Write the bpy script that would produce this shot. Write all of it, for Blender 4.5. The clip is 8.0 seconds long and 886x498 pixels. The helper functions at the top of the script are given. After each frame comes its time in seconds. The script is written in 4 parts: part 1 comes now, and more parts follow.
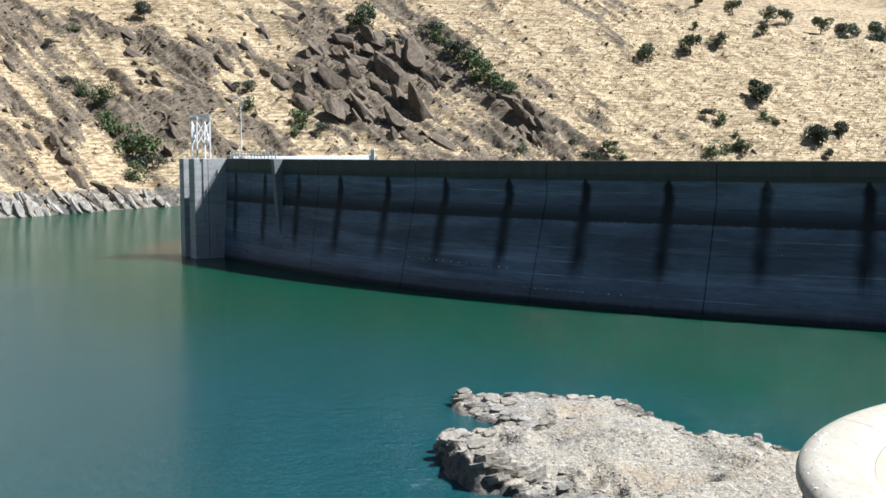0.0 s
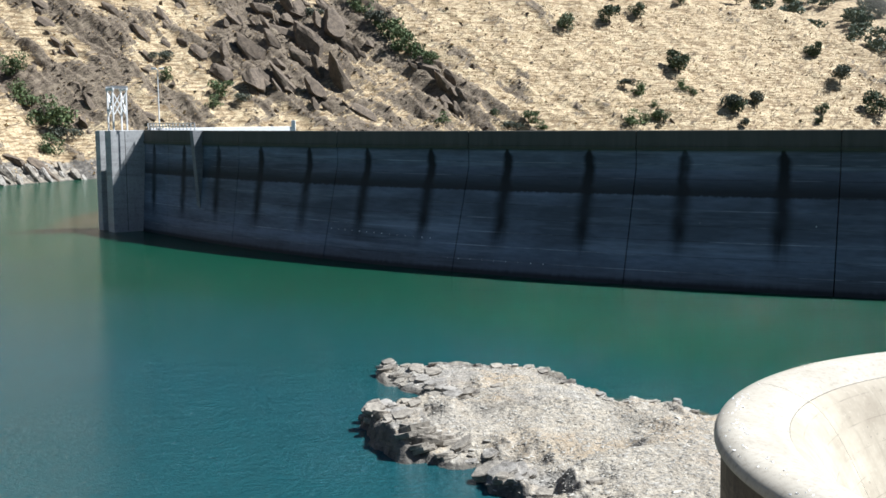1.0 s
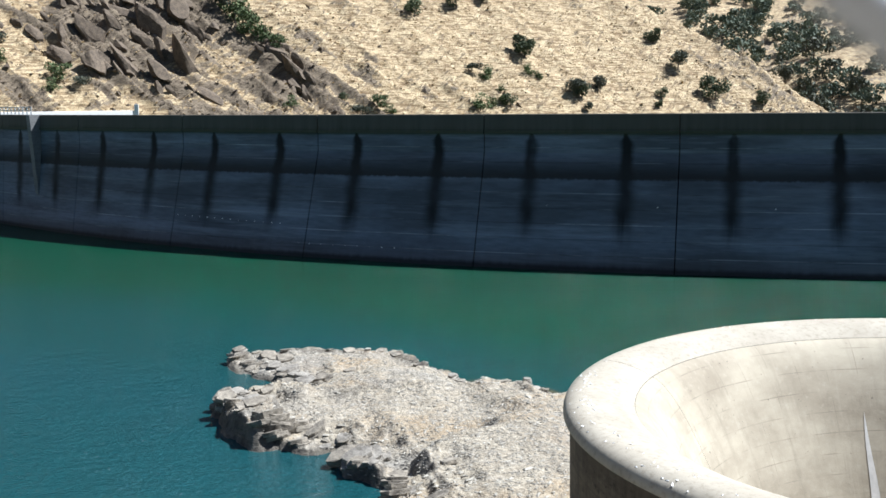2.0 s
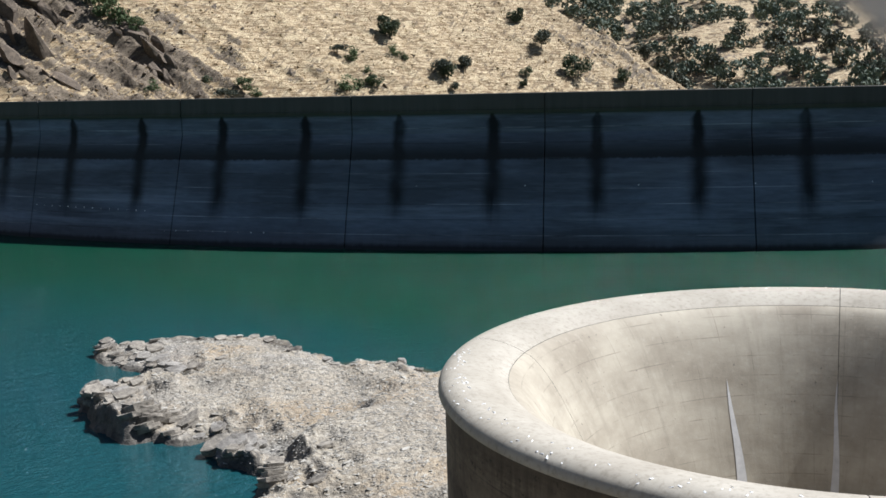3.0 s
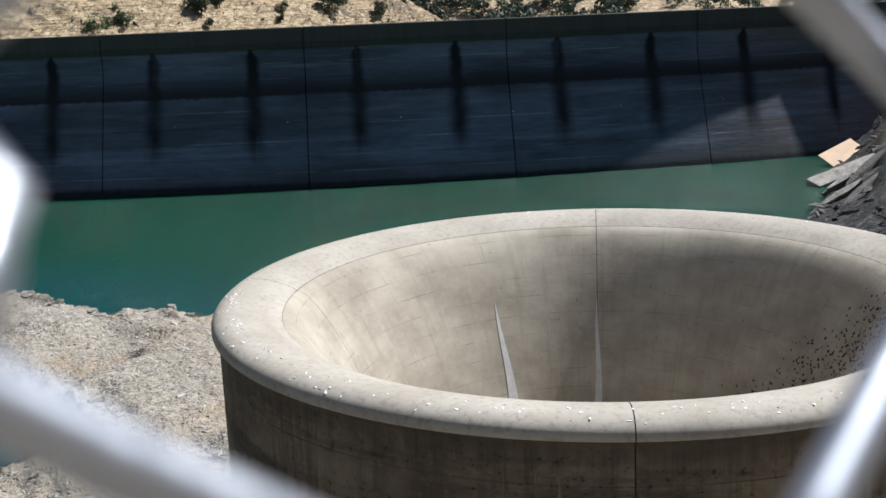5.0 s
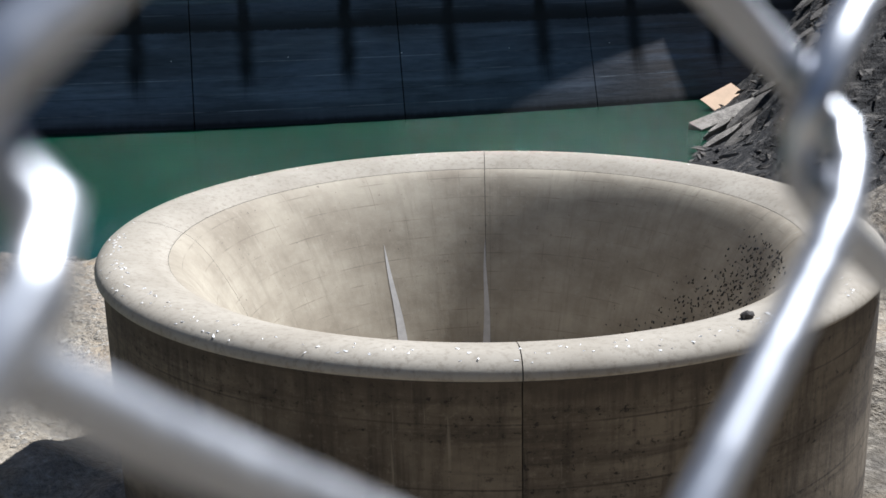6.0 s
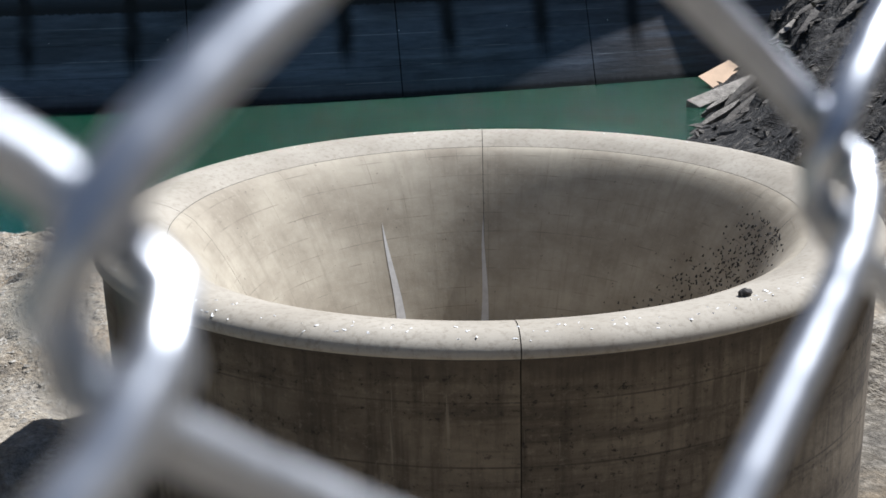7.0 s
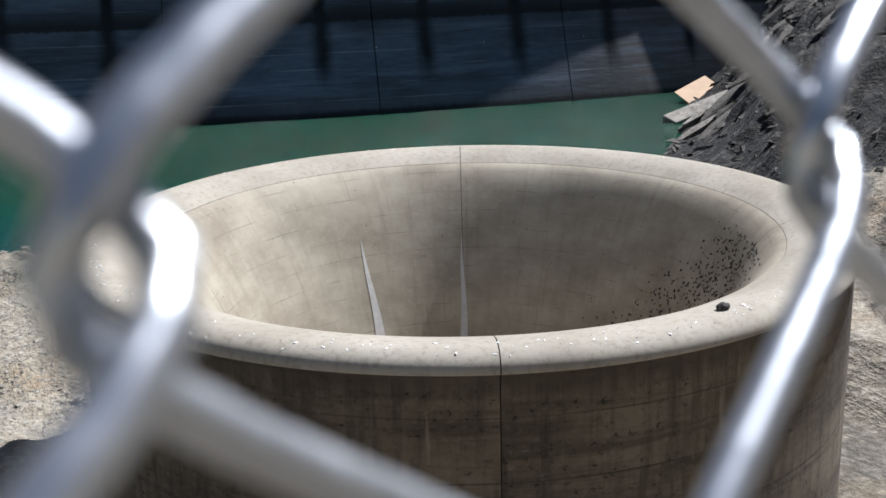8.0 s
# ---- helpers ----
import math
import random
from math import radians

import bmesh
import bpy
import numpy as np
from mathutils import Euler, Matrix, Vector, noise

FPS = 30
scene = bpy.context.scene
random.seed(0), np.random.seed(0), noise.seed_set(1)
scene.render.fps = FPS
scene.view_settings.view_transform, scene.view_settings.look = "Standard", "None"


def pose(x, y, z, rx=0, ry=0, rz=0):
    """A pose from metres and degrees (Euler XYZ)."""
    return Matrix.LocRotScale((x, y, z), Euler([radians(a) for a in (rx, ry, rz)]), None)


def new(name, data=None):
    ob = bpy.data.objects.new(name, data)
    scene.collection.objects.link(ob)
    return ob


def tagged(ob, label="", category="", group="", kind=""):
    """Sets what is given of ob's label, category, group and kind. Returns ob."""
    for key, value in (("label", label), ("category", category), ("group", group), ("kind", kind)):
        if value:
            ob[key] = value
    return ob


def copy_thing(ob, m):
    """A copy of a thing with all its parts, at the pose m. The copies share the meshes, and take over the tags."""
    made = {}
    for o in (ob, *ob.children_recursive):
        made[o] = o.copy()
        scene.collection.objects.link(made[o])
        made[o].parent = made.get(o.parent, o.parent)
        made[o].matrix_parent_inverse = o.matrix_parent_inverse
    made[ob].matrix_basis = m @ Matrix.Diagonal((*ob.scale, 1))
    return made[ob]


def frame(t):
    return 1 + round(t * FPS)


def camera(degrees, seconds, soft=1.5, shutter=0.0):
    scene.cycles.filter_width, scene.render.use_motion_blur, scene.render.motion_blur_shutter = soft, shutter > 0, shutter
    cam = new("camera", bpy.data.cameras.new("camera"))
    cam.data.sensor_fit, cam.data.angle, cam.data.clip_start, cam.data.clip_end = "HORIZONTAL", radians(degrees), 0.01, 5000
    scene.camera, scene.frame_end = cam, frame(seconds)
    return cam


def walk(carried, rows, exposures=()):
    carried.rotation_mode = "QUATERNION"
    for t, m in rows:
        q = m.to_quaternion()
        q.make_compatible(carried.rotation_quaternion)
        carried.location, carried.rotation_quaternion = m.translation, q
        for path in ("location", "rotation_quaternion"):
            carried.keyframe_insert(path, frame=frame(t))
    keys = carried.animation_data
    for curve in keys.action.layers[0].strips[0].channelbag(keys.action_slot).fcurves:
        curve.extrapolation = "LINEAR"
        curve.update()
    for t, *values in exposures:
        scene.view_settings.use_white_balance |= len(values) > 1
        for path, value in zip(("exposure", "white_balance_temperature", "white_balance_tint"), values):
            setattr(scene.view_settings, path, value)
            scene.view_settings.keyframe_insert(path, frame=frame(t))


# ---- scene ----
cam = camera(41.86, 8.0, soft=1.6)
cam.data.dof.use_dof = True
cam.data.dof.focus_distance = 60.0
cam.data.dof.aperture_fstop = 25.0
ROWS = [
    (0, 0.0543, 0.0127, 16.9858, 85.05, 0.28, -0.02),
    (0.5, 0.0531, 0.0125, 16.9859, 85.04, 0.14, -1.47),
    (1, 0.0512, 0.0125, 16.9871, 83.58, 0.5, -3.87),
    (1.5, 0.0485, 0.0122, 16.9875, 83.15, 0.35, -7.09),
    (2, 0.0449, 0.0117, 16.988, 82.73, 0.48, -11.28),
    (3.5, 0.0292, 0.0139, 16.9913, 81.3, 1.38, -21.05),
    (4, 0.0269, 0.0128, 16.9921, 80.91, 1.34, -24.71),
    (5.5, 0.011, 0.0048, 16.9912, 76.47, 2.06, -32.31),
    (6, 0.0078, 0.0028, 16.9961, 75.15, 1.23, -35.0),
    (6.5, 0.0012, -0.0002, 17.0055, 74.46, 2.09, -34.74),
    (7, 0.0016, 0.0004, 17.0024, 74.07, 1.37, -35.14),
    (7.5, 0.0006, 0.001, 17.0005, 74.77, 1.52, -35.99),
    (8, 0.0, 0.0, 17.0, 74.85, 1.46, -36.26),
]
EXPOSURES = [(0.0, 1.15, 5780, 8), (2.0, 1.15, 5780, 8), (3.5, 0.68, 5850, 11), (8.0, 0.68, 5850, 11)]
walk(cam, [(t, pose(x, y, z, rx, ry, rz)) for t, x, y, z, rx, ry, rz in ROWS], EXPOSURES)

# ---------------------------------------------------------------- light
SUN_AZ, SUN_EL = radians(90), radians(53.5)
world = bpy.data.worlds.new("world")
scene.world = world
world.use_nodes = True
wn = world.node_tree.nodes
sky = wn.new("ShaderNodeTexSky")
sky.sky_type, sky.sun_disc = "NISHITA", False
sky.sun_elevation, sky.sun_rotation = SUN_EL, SUN_AZ
sky.air_density, sky.dust_density, sky.ozone_density = 1.0, 0.3, 1.5
wn["Background"].inputs["Strength"].default_value = 0.037
world.node_tree.links.new(sky.outputs[0], wn["Background"].inputs[0])
sun_dir = Vector((math.sin(SUN_AZ) * math.cos(SUN_EL), math.cos(SUN_AZ) * math.cos(SUN_EL), math.sin(SUN_EL)))
sun = new("sun", bpy.data.lights.new("sun", "SUN"))
sun.data.energy, sun.data.angle, sun.data.color = 5.0, radians(0.53), (1.0, 0.965, 0.92)
sun.matrix_world = Matrix.Translation((0, 0, 200)) @ sun_dir.to_track_quat("Z", "Y").to_matrix().to_4x4()

# ---------------------------------------------------------------- helpers
RNG = np.random.default_rng(7)
TABLE = RNG.random((256, 256))


def vnoise(x, y):
    """Smooth value noise, 0 to 1, for arrays."""
    xi, yi = np.floor(x).astype(int), np.floor(y).astype(int)
    fx, fy = x - xi, y - yi
    fx, fy = fx * fx * (3 - 2 * fx), fy * fy * (3 - 2 * fy)
    a, b = TABLE[xi & 255, yi & 255], TABLE[(xi + 1) & 255, yi & 255]
    c, d = TABLE[xi & 255, (yi + 1) & 255], TABLE[(xi + 1) & 255, (yi + 1) & 255]
    return (a * (1 - fx) + b * fx) * (1 - fy) + (c * (1 - fx) + d * fx) * fy


def fbm(x, y, octaves=4, gain=0.5):
    total, amp, norm = 0.0, 1.0, 0.0
    for k in range(octaves):
        total = total + amp * vnoise(x * 2 ** k + 17.3 * k, y * 2 ** k + 9.1 * k)
        norm += amp
        amp *= gain
    return total / norm


def ridged(x, y, octaves=4):
    total, amp, norm = 0.0, 1.0, 0.0
    for k in range(octaves):
        total = total + amp * (1 - np.abs(2 * vnoise(x * 2 ** k + 31.7 * k, y * 2 ** k + 5.9 * k) - 1))
        norm += amp
        amp *= 0.5
    return total / norm


def smooth(a, b, v):
    t = np.clip((v - a) / (b - a), 0, 1)
    return t * t * (3 - 2 * t)


def mesh_from(name, verts, faces, uv=None, shade=True):
    me = bpy.data.meshes.new(name)
    me.from_pydata(verts, [], faces)
    if uv is not None:
        layer = me.uv_layers.new(name="UVMap")
        loops = np.empty(len(me.loops), dtype=np.int32)
        me.loops.foreach_get("vertex_index", loops)
        layer.data.foreach_set("uv", np.asarray(uv, dtype=np.float32)[loops].ravel())
    me.polygons.foreach_set("use_smooth", [shade] * len(me.polygons))
    me.update()
    return me


def grid_faces(n, m, closed=False):
    """Quads of an n by m grid of vertices, row by row; closed: the last column joins the first."""
    i, j = np.meshgrid(np.arange(n - 1), np.arange(m if closed else m - 1), indexing="ij")
    k = (j + 1) % m
    return np.stack([i * m + j, i * m + k, (i + 1) * m + k, (i + 1) * m + j], -1).reshape(-1, 4)


def grid_mesh(name, verts, n, m, uv=None, shade=True, closed=False, flip=False):
    f = grid_faces(n, m, closed)
    if flip:
        f = f[:, ::-1]
    return mesh_from(name, verts.tolist(), f.tolist(), uv, shade)


def part(name, data, material, parent=None, label=""):
    """Links a mesh (or a bmesh) as one object, under a thing if one is given."""
    if isinstance(data, bmesh.types.BMesh):
        me = bpy.data.meshes.new(name)
        data.to_mesh(me)
        data.free()
        data = me
    if material is not None and not data.materials:
        data.materials.append(material)
    ob = new(name, data)
    if parent is not None:
        ob.parent = parent
    if label:
        ob["label"] = label
    return ob


def box_bm(bm, size, at=(0, 0, 0), bevel=0.0, turn=None):
    m = Matrix.Translation(at) @ (turn if turn is not None else Matrix.Identity(4)) @ Matrix.Diagonal((*size, 1))
    made = bmesh.ops.create_cube(bm, size=1, matrix=m)
    if bevel:
        edges = list({e for v in made["verts"] for e in v.link_edges})
        bmesh.ops.bevel(bm, geom=edges, offset=bevel, segments=2, affect="EDGES", profile=0.6)
    return bm


def box(size, at=(0, 0, 0), bevel=0.0, turn=None):
    return box_bm(bmesh.new(), size, at, bevel, turn)


def beam_bm(bm, a, b, w, h=None):
    """A square bar from a to b."""
    a, b = Vector(a), Vector(b)
    way = b - a
    m = Matrix.Translation((a + b) / 2) @ way.to_track_quat("Z", "Y").to_matrix().to_4x4()
    bmesh.ops.create_cube(bm, size=1, matrix=m @ Matrix.Diagonal((w, h or w, way.length, 1)))
    return bm


def rod_bm(bm, a, b, r, r2=None, seg=8):
    a, b = Vector(a), Vector(b)
    way = b - a
    m = Matrix.Translation((a + b) / 2) @ way.to_track_quat("Z", "Y").to_matrix().to_4x4()
    bmesh.ops.create_cone(bm, cap_ends=True, segments=seg, radius1=r, radius2=r if r2 is None else r2, depth=way.length, matrix=m)
    return bm


# ---------------------------------------------------------------- materials
class Nodes:
    """A few short words for building node materials."""

    def __init__(self, name):
        self.mat = bpy.data.materials.new(name)
        self.mat.use_nodes = True
        self.tree = self.mat.node_tree
        self.bsdf = self.tree.nodes["Principled BSDF"]

    def put(self, socket, value):
        if isinstance(value, bpy.types.NodeSocket):
            self.tree.links.new(value, socket)
        elif isinstance(value, tuple) and len(value) == 3 and socket.type == "RGBA":
            socket.default_value = (*value, 1)
        else:
            socket.default_value = value

    def node(self, kind, **inputs):
        n = self.tree.nodes.new(kind)
        for key, value in inputs.items():
            self.put(n.inputs[key.replace("_", " ")], value)
        return n

    def coords(self, kind="Object"):
        return self.tree.nodes.new("ShaderNodeTexCoord").outputs[kind]

    def position(self):
        return self.tree.nodes.new("ShaderNodeNewGeometry").outputs["Position"]

    def scaled(self, vector, scale, turn=(0, 0, 0)):
        n = self.tree.nodes.new("ShaderNodeMapping")
        self.put(n.inputs["Vector"], vector)
        n.inputs["Scale"].default_value = scale
        n.inputs["Rotation"].default_value = [radians(a) for a in turn]
        return n.outputs[0]

    def noise(self, vector, scale, detail=5, rough=0.6, distortion=0.0):
        n = self.node("ShaderNodeTexNoise", Vector=vector, Scale=scale, Detail=detail, Roughness=rough, Distortion=distortion)
        return n.outputs["Fac"]

    def voronoi(self, vector, scale, feature="F1"):
        n = self.tree.nodes.new("ShaderNodeTexVoronoi")
        n.feature = feature
        self.put(n.inputs["Vector"], vector)
        n.inputs["Scale"].default_value = scale
        return n

    def ramp(self, fac, *stops, mode="LINEAR"):
        n = self.tree.nodes.new("ShaderNodeValToRGB")
        n.color_ramp.interpolation = mode
        el = n.color_ramp.elements
        while len(el) < len(stops):
            el.new(0.5)
        for e, (pos, col) in zip(el, stops):
            e.position = pos
            e.color = (*col, 1) if isinstance(col, tuple) else (col, col, col, 1)
        self.put(n.inputs[0], fac)
        return n.outputs["Color"]

    def math(self, op, a, b=0.0, c=0.0):
        n = self.tree.nodes.new("ShaderNodeMath")
        n.operation = op
        for s, v in zip(n.inputs, (a, b, c)):
            self.put(s, v)
        return n.outputs[0]

    def step(self, v, lo, hi, a=0.0, b=1.0):
        """a below lo, b above hi, smooth between."""
        n = self.tree.nodes.new("ShaderNodeMapRange")
        n.interpolation_type = "SMOOTHSTEP"
        for s, x in zip(n.inputs, (v, lo, hi, a, b)):
            self.put(s, x)
        return n.outputs[0]

    def mix(self, fac, a, b, blend="MIX"):
        n = self.tree.nodes.new("ShaderNodeMix")
        n.data_type, n.blend_type = "RGBA", blend
        self.put(n.inputs[0], fac)
        self.put(n.inputs[6], a)
        self.put(n.inputs[7], b)
        return n.outputs[2]

    def split(self, vector):
        return self.node("ShaderNodeSeparateXYZ", Vector=vector).outputs

    def bump(self, height, strength=0.5, distance=0.05, normal=None):
        n = self.node("ShaderNodeBump", Height=height, Strength=strength, Distance=distance)
        if normal is not None:
            self.put(n.inputs["Normal"], normal)
        return n.outputs[0]

    def done(self, color, rough=0.9, metal=0.0, normal=None, **more):
        self.put(self.bsdf.inputs["Base Color"], color)
        self.put(self.bsdf.inputs["Roughness"], rough)
        self.put(self.bsdf.inputs["Metallic"], metal)
        if normal is not None:
            self.put(self.bsdf.inputs["Normal"], normal)
        for key, value in more.items():
            self.put(self.bsdf.inputs[key.replace("_", " ")], value)
        return self.mat


def mat_plain(name, color, rough=0.7, metal=0.0, scale=3.0, vary=0.25, bump=0.2):
    n = Nodes(name)
    p = n.coords()
    a = n.noise(p, scale)
    b = n.noise(p, scale * 9)
    col = n.mix(n.ramp(a, (0.3, 0.0), (0.7, 1.0)), tuple(c * (1 - vary) for c in color), tuple(min(1, c * (1 + vary)) for c in color))
    return n.done(col, rough, metal, n.bump(b, bump, 0.02))


def mat_water():
    n = Nodes("lake_water")
    p = n.position()
    swell = n.noise(n.scaled(p, (0.5, 1.1, 1), (0, 0, 20)), 0.28, 3, 0.55)
    ripple = n.noise(n.scaled(p, (1.0, 2.2, 1), (0, 0, -14)), 0.75, 5, 0.7)
    # teal towards the near shore: the sky's reflection put into the water colour
    big = n.math("ADD", n.math("MULTIPLY", n.noise(p, 0.018, 3, 0.5), 0.6), n.step(n.math("ADD", n.split(p)[1], n.split(p)[0]), 40.0, 125.0, 0.45, 0.0))
    gust = n.ramp(n.noise(n.scaled(p, (1, 0.35, 1), (0, 0, -35)), 0.03, 4, 0.6), (0.35, 0.4), (0.65, 1.0))
    col = n.mix(n.ramp(big, (0.35, 0.0), (0.65, 1.0)), (0.006, 0.05, 0.027), (0.009, 0.056, 0.064))
    small = n.noise(n.scaled(p, (1.0, 2.4, 1), (0, 0, -8)), 2.6, 3, 0.6)
    # a brown patch in the water colour beside the tower
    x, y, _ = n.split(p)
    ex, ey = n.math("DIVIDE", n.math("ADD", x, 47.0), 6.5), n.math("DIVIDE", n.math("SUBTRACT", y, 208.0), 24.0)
    brown_patch = n.math("ADD", n.math("ADD", n.math("MULTIPLY", ex, ex), n.math("MULTIPLY", ey, ey)), n.math("MULTIPLY", n.math("SUBTRACT", n.noise(p, 0.16, 4, 0.6), 0.5), 1.6))
    col = n.mix(n.step(brown_patch, 0.2, 1.3, 0.75, 0.0), col, (0.06, 0.045, 0.022))
    # sandy shallows behind the point
    sx, sy = n.math("SUBTRACT", x, 17.6), n.math("SUBTRACT", y, 63.9)
    along = n.math("DIVIDE", n.math("SUBTRACT", n.math("MULTIPLY", sy, 0.8), n.math("MULTIPLY", sx, 0.6)), 4.6)
    across = n.math("DIVIDE", n.math("ADD", n.math("MULTIPLY", sx, 0.8), n.math("MULTIPLY", sy, 0.6)), 1.7)
    sand = n.math("ADD", n.math("ADD", n.math("MULTIPLY", along, along), n.math("MULTIPLY", across, across)), n.math("MULTIPLY", n.math("SUBTRACT", n.noise(p, 0.5, 3, 0.6), 0.5), 1.2))
    col = n.mix(n.step(sand, 0.2, 1.3, 0.85, 0.0), col, (0.13, 0.1, 0.05))
    h = n.math("MULTIPLY", n.math("ADD", n.math("MULTIPLY", swell, 0.5), n.math("ADD", n.math("MULTIPLY", ripple, 0.5), n.math("MULTIPLY", small, 0.35))), gust)
    return n.done(col, 0.1, 0.0, n.bump(h, 1.0, 0.8), IOR=1.33, Specular_IOR_Level=0.34)


def mat_terrain():
    """Dry grass, bare rock where the ground is stony, pale washed rock and gravel by the lake."""
    n = Nodes("hillside_ground")
    p = n.position()
    # beds of rock dip to the right across the slope
    beds = n.scaled(p, (0.16, 0.1, 0.2), (0, 42, 0))
    beds = n.scaled(beds, (1.0, 1.0, 5.0))
    layer = n.noise(beds, 1.0, 6, 0.65, 0.5)
    mid = n.noise(p, 0.3, 6, 0.68)
    fine = n.noise(p, 2.0, 5, 0.72)
    grass = n.mix(n.ramp(mid, (0.34, 0.0), (0.62, 1.0)), (0.32, 0.228, 0.12), (0.56, 0.447, 0.275))
    grass = n.mix(n.ramp(fine, (0.34, 0.0), (0.52, 1.0)), n.mix(0.75, grass, (0.1, 0.07, 0.04)), grass)
    grass = n.mix(n.ramp(layer, (0.55, 0.0), (0.63, 0.9)), grass, (0.11, 0.08, 0.05))
    wave = n.noise(n.scaled(p, (0.15, 0.15, 1.6)), 1.0, 5, 0.72)
    grass = n.mix(n.ramp(wave, (0.5, 0.0), (0.57, 0.9)), grass, (0.16, 0.105, 0.052))
    rock = n.mix(n.ramp(fine, (0.32, 0.0), (0.7, 1.0)), (0.026, 0.019, 0.013), (0.17, 0.126, 0.083))
    rock = n.mix(n.ramp(layer, (0.4, 0.0), (0.62, 1.0)), rock, n.mix(fine, (0.085, 0.064, 0.043), (0.28, 0.222, 0.15)))
    stone = n.tree.nodes.new("ShaderNodeAttribute")
    stone.attribute_name = "stone"
    pale_at = n.tree.nodes.new("ShaderNodeAttribute")
    pale_at.attribute_name = "pale"
    wild = n.math("ADD", n.math("MULTIPLY", n.math("SUBTRACT", layer, 0.5), 1.9), n.math("MULTIPLY", n.math("SUBTRACT", mid, 0.5), 1.5))
    where = n.step(n.math("ADD", stone.outputs["Fac"], wild), 0.42, 0.56)
    col = n.mix(where, grass, rock)
    # near bank made blackish: its shade put into the rock colour
    shaded_bank = n.mix(n.ramp(n.noise(n.scaled(p, (0.3, 1.6, 1.6), (0, 24, 8)), 1.0, 6, 0.7), (0.5, 0.0), (0.66, 1.0)), (0.01, 0.009, 0.008), (0.11, 0.1, 0.086))
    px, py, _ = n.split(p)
    col = n.mix(n.step(n.math("ADD", py, n.math("MULTIPLY", px, 0.35)), 140.0, 152.0, 1.0, 0.0), col, shaded_bank)
    near = n.noise(p, 0.9, 6, 0.72)
    grit = n.noise(p, 5.0, 6, 0.8)
    chips = n.voronoi(n.scaled(p, (1, 1, 1)), 3.2)
    pale = n.mix(n.ramp(fine, (0.3, 0.0), (0.65, 1.0)), (0.2, 0.165, 0.118), (0.38, 0.335, 0.26))
    pale = n.mix(n.ramp(n.noise(p, 0.16, 5, 0.65), (0.47, 0.0), (0.62, 0.75)), pale, (0.3, 0.215, 0.12))
    pale = n.mix(n.ramp(n.noise(p, 0.11, 4, 0.6, 0.4), (0.52, 0.0), (0.66, 0.7)), pale, (0.2, 0.195, 0.185))
    pale = n.mix(n.ramp(near, (0.55, 0.0), (0.7, 0.5)), pale, (0.45, 0.42, 0.37))
    pale = n.mix(n.ramp(near, (0.28, 0.5), (0.38, 0.0)), pale, (0.16, 0.15, 0.135))
    pale = n.mix(n.ramp(grit, (0.36, 0.65), (0.5, 0.0)), pale, (0.085, 0.068, 0.046))
    pale = n.mix(n.ramp(grit, (0.54, 0.0), (0.68, 0.6)), pale, (0.54, 0.49, 0.4))
    pale = n.mix(n.ramp(chips.outputs["Distance"], (0.5, 0.0), (0.8, 0.3)), pale, (0.15, 0.14, 0.12))
    # wet rock at the waterline, with the undercuts' shade put into the colour
    pale = n.mix(n.step(n.math("ADD", n.split(p)[2], n.math("MULTIPLY", n.math("SUBTRACT", fine, 0.5), 0.5)), 0.12, 0.4, 0.75, 0.0), pale, (0.05, 0.042, 0.03))
    # bare rock on steep faces, darkened to put their shade into the colour
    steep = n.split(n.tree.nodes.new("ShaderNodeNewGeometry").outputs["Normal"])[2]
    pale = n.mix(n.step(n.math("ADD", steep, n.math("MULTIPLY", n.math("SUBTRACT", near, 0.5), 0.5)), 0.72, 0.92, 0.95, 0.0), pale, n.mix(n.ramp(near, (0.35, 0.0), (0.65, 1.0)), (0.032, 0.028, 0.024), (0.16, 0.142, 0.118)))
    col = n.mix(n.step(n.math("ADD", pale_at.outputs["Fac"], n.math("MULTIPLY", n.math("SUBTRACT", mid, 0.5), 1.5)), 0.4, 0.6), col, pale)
    h = n.math("ADD", n.math("MULTIPLY", mid, 1.0), n.math("ADD", n.math("MULTIPLY", fine, 0.35), n.math("ADD", n.math("MULTIPLY", layer, 0.8), n.math("MULTIPLY", wave, 0.6))))
    return n.done(col, 0.95, 0.0, n.bump(h, 1.0, n.step(pale_at.outputs["Fac"], 0.3, 0.7, 0.7, 0.45)))


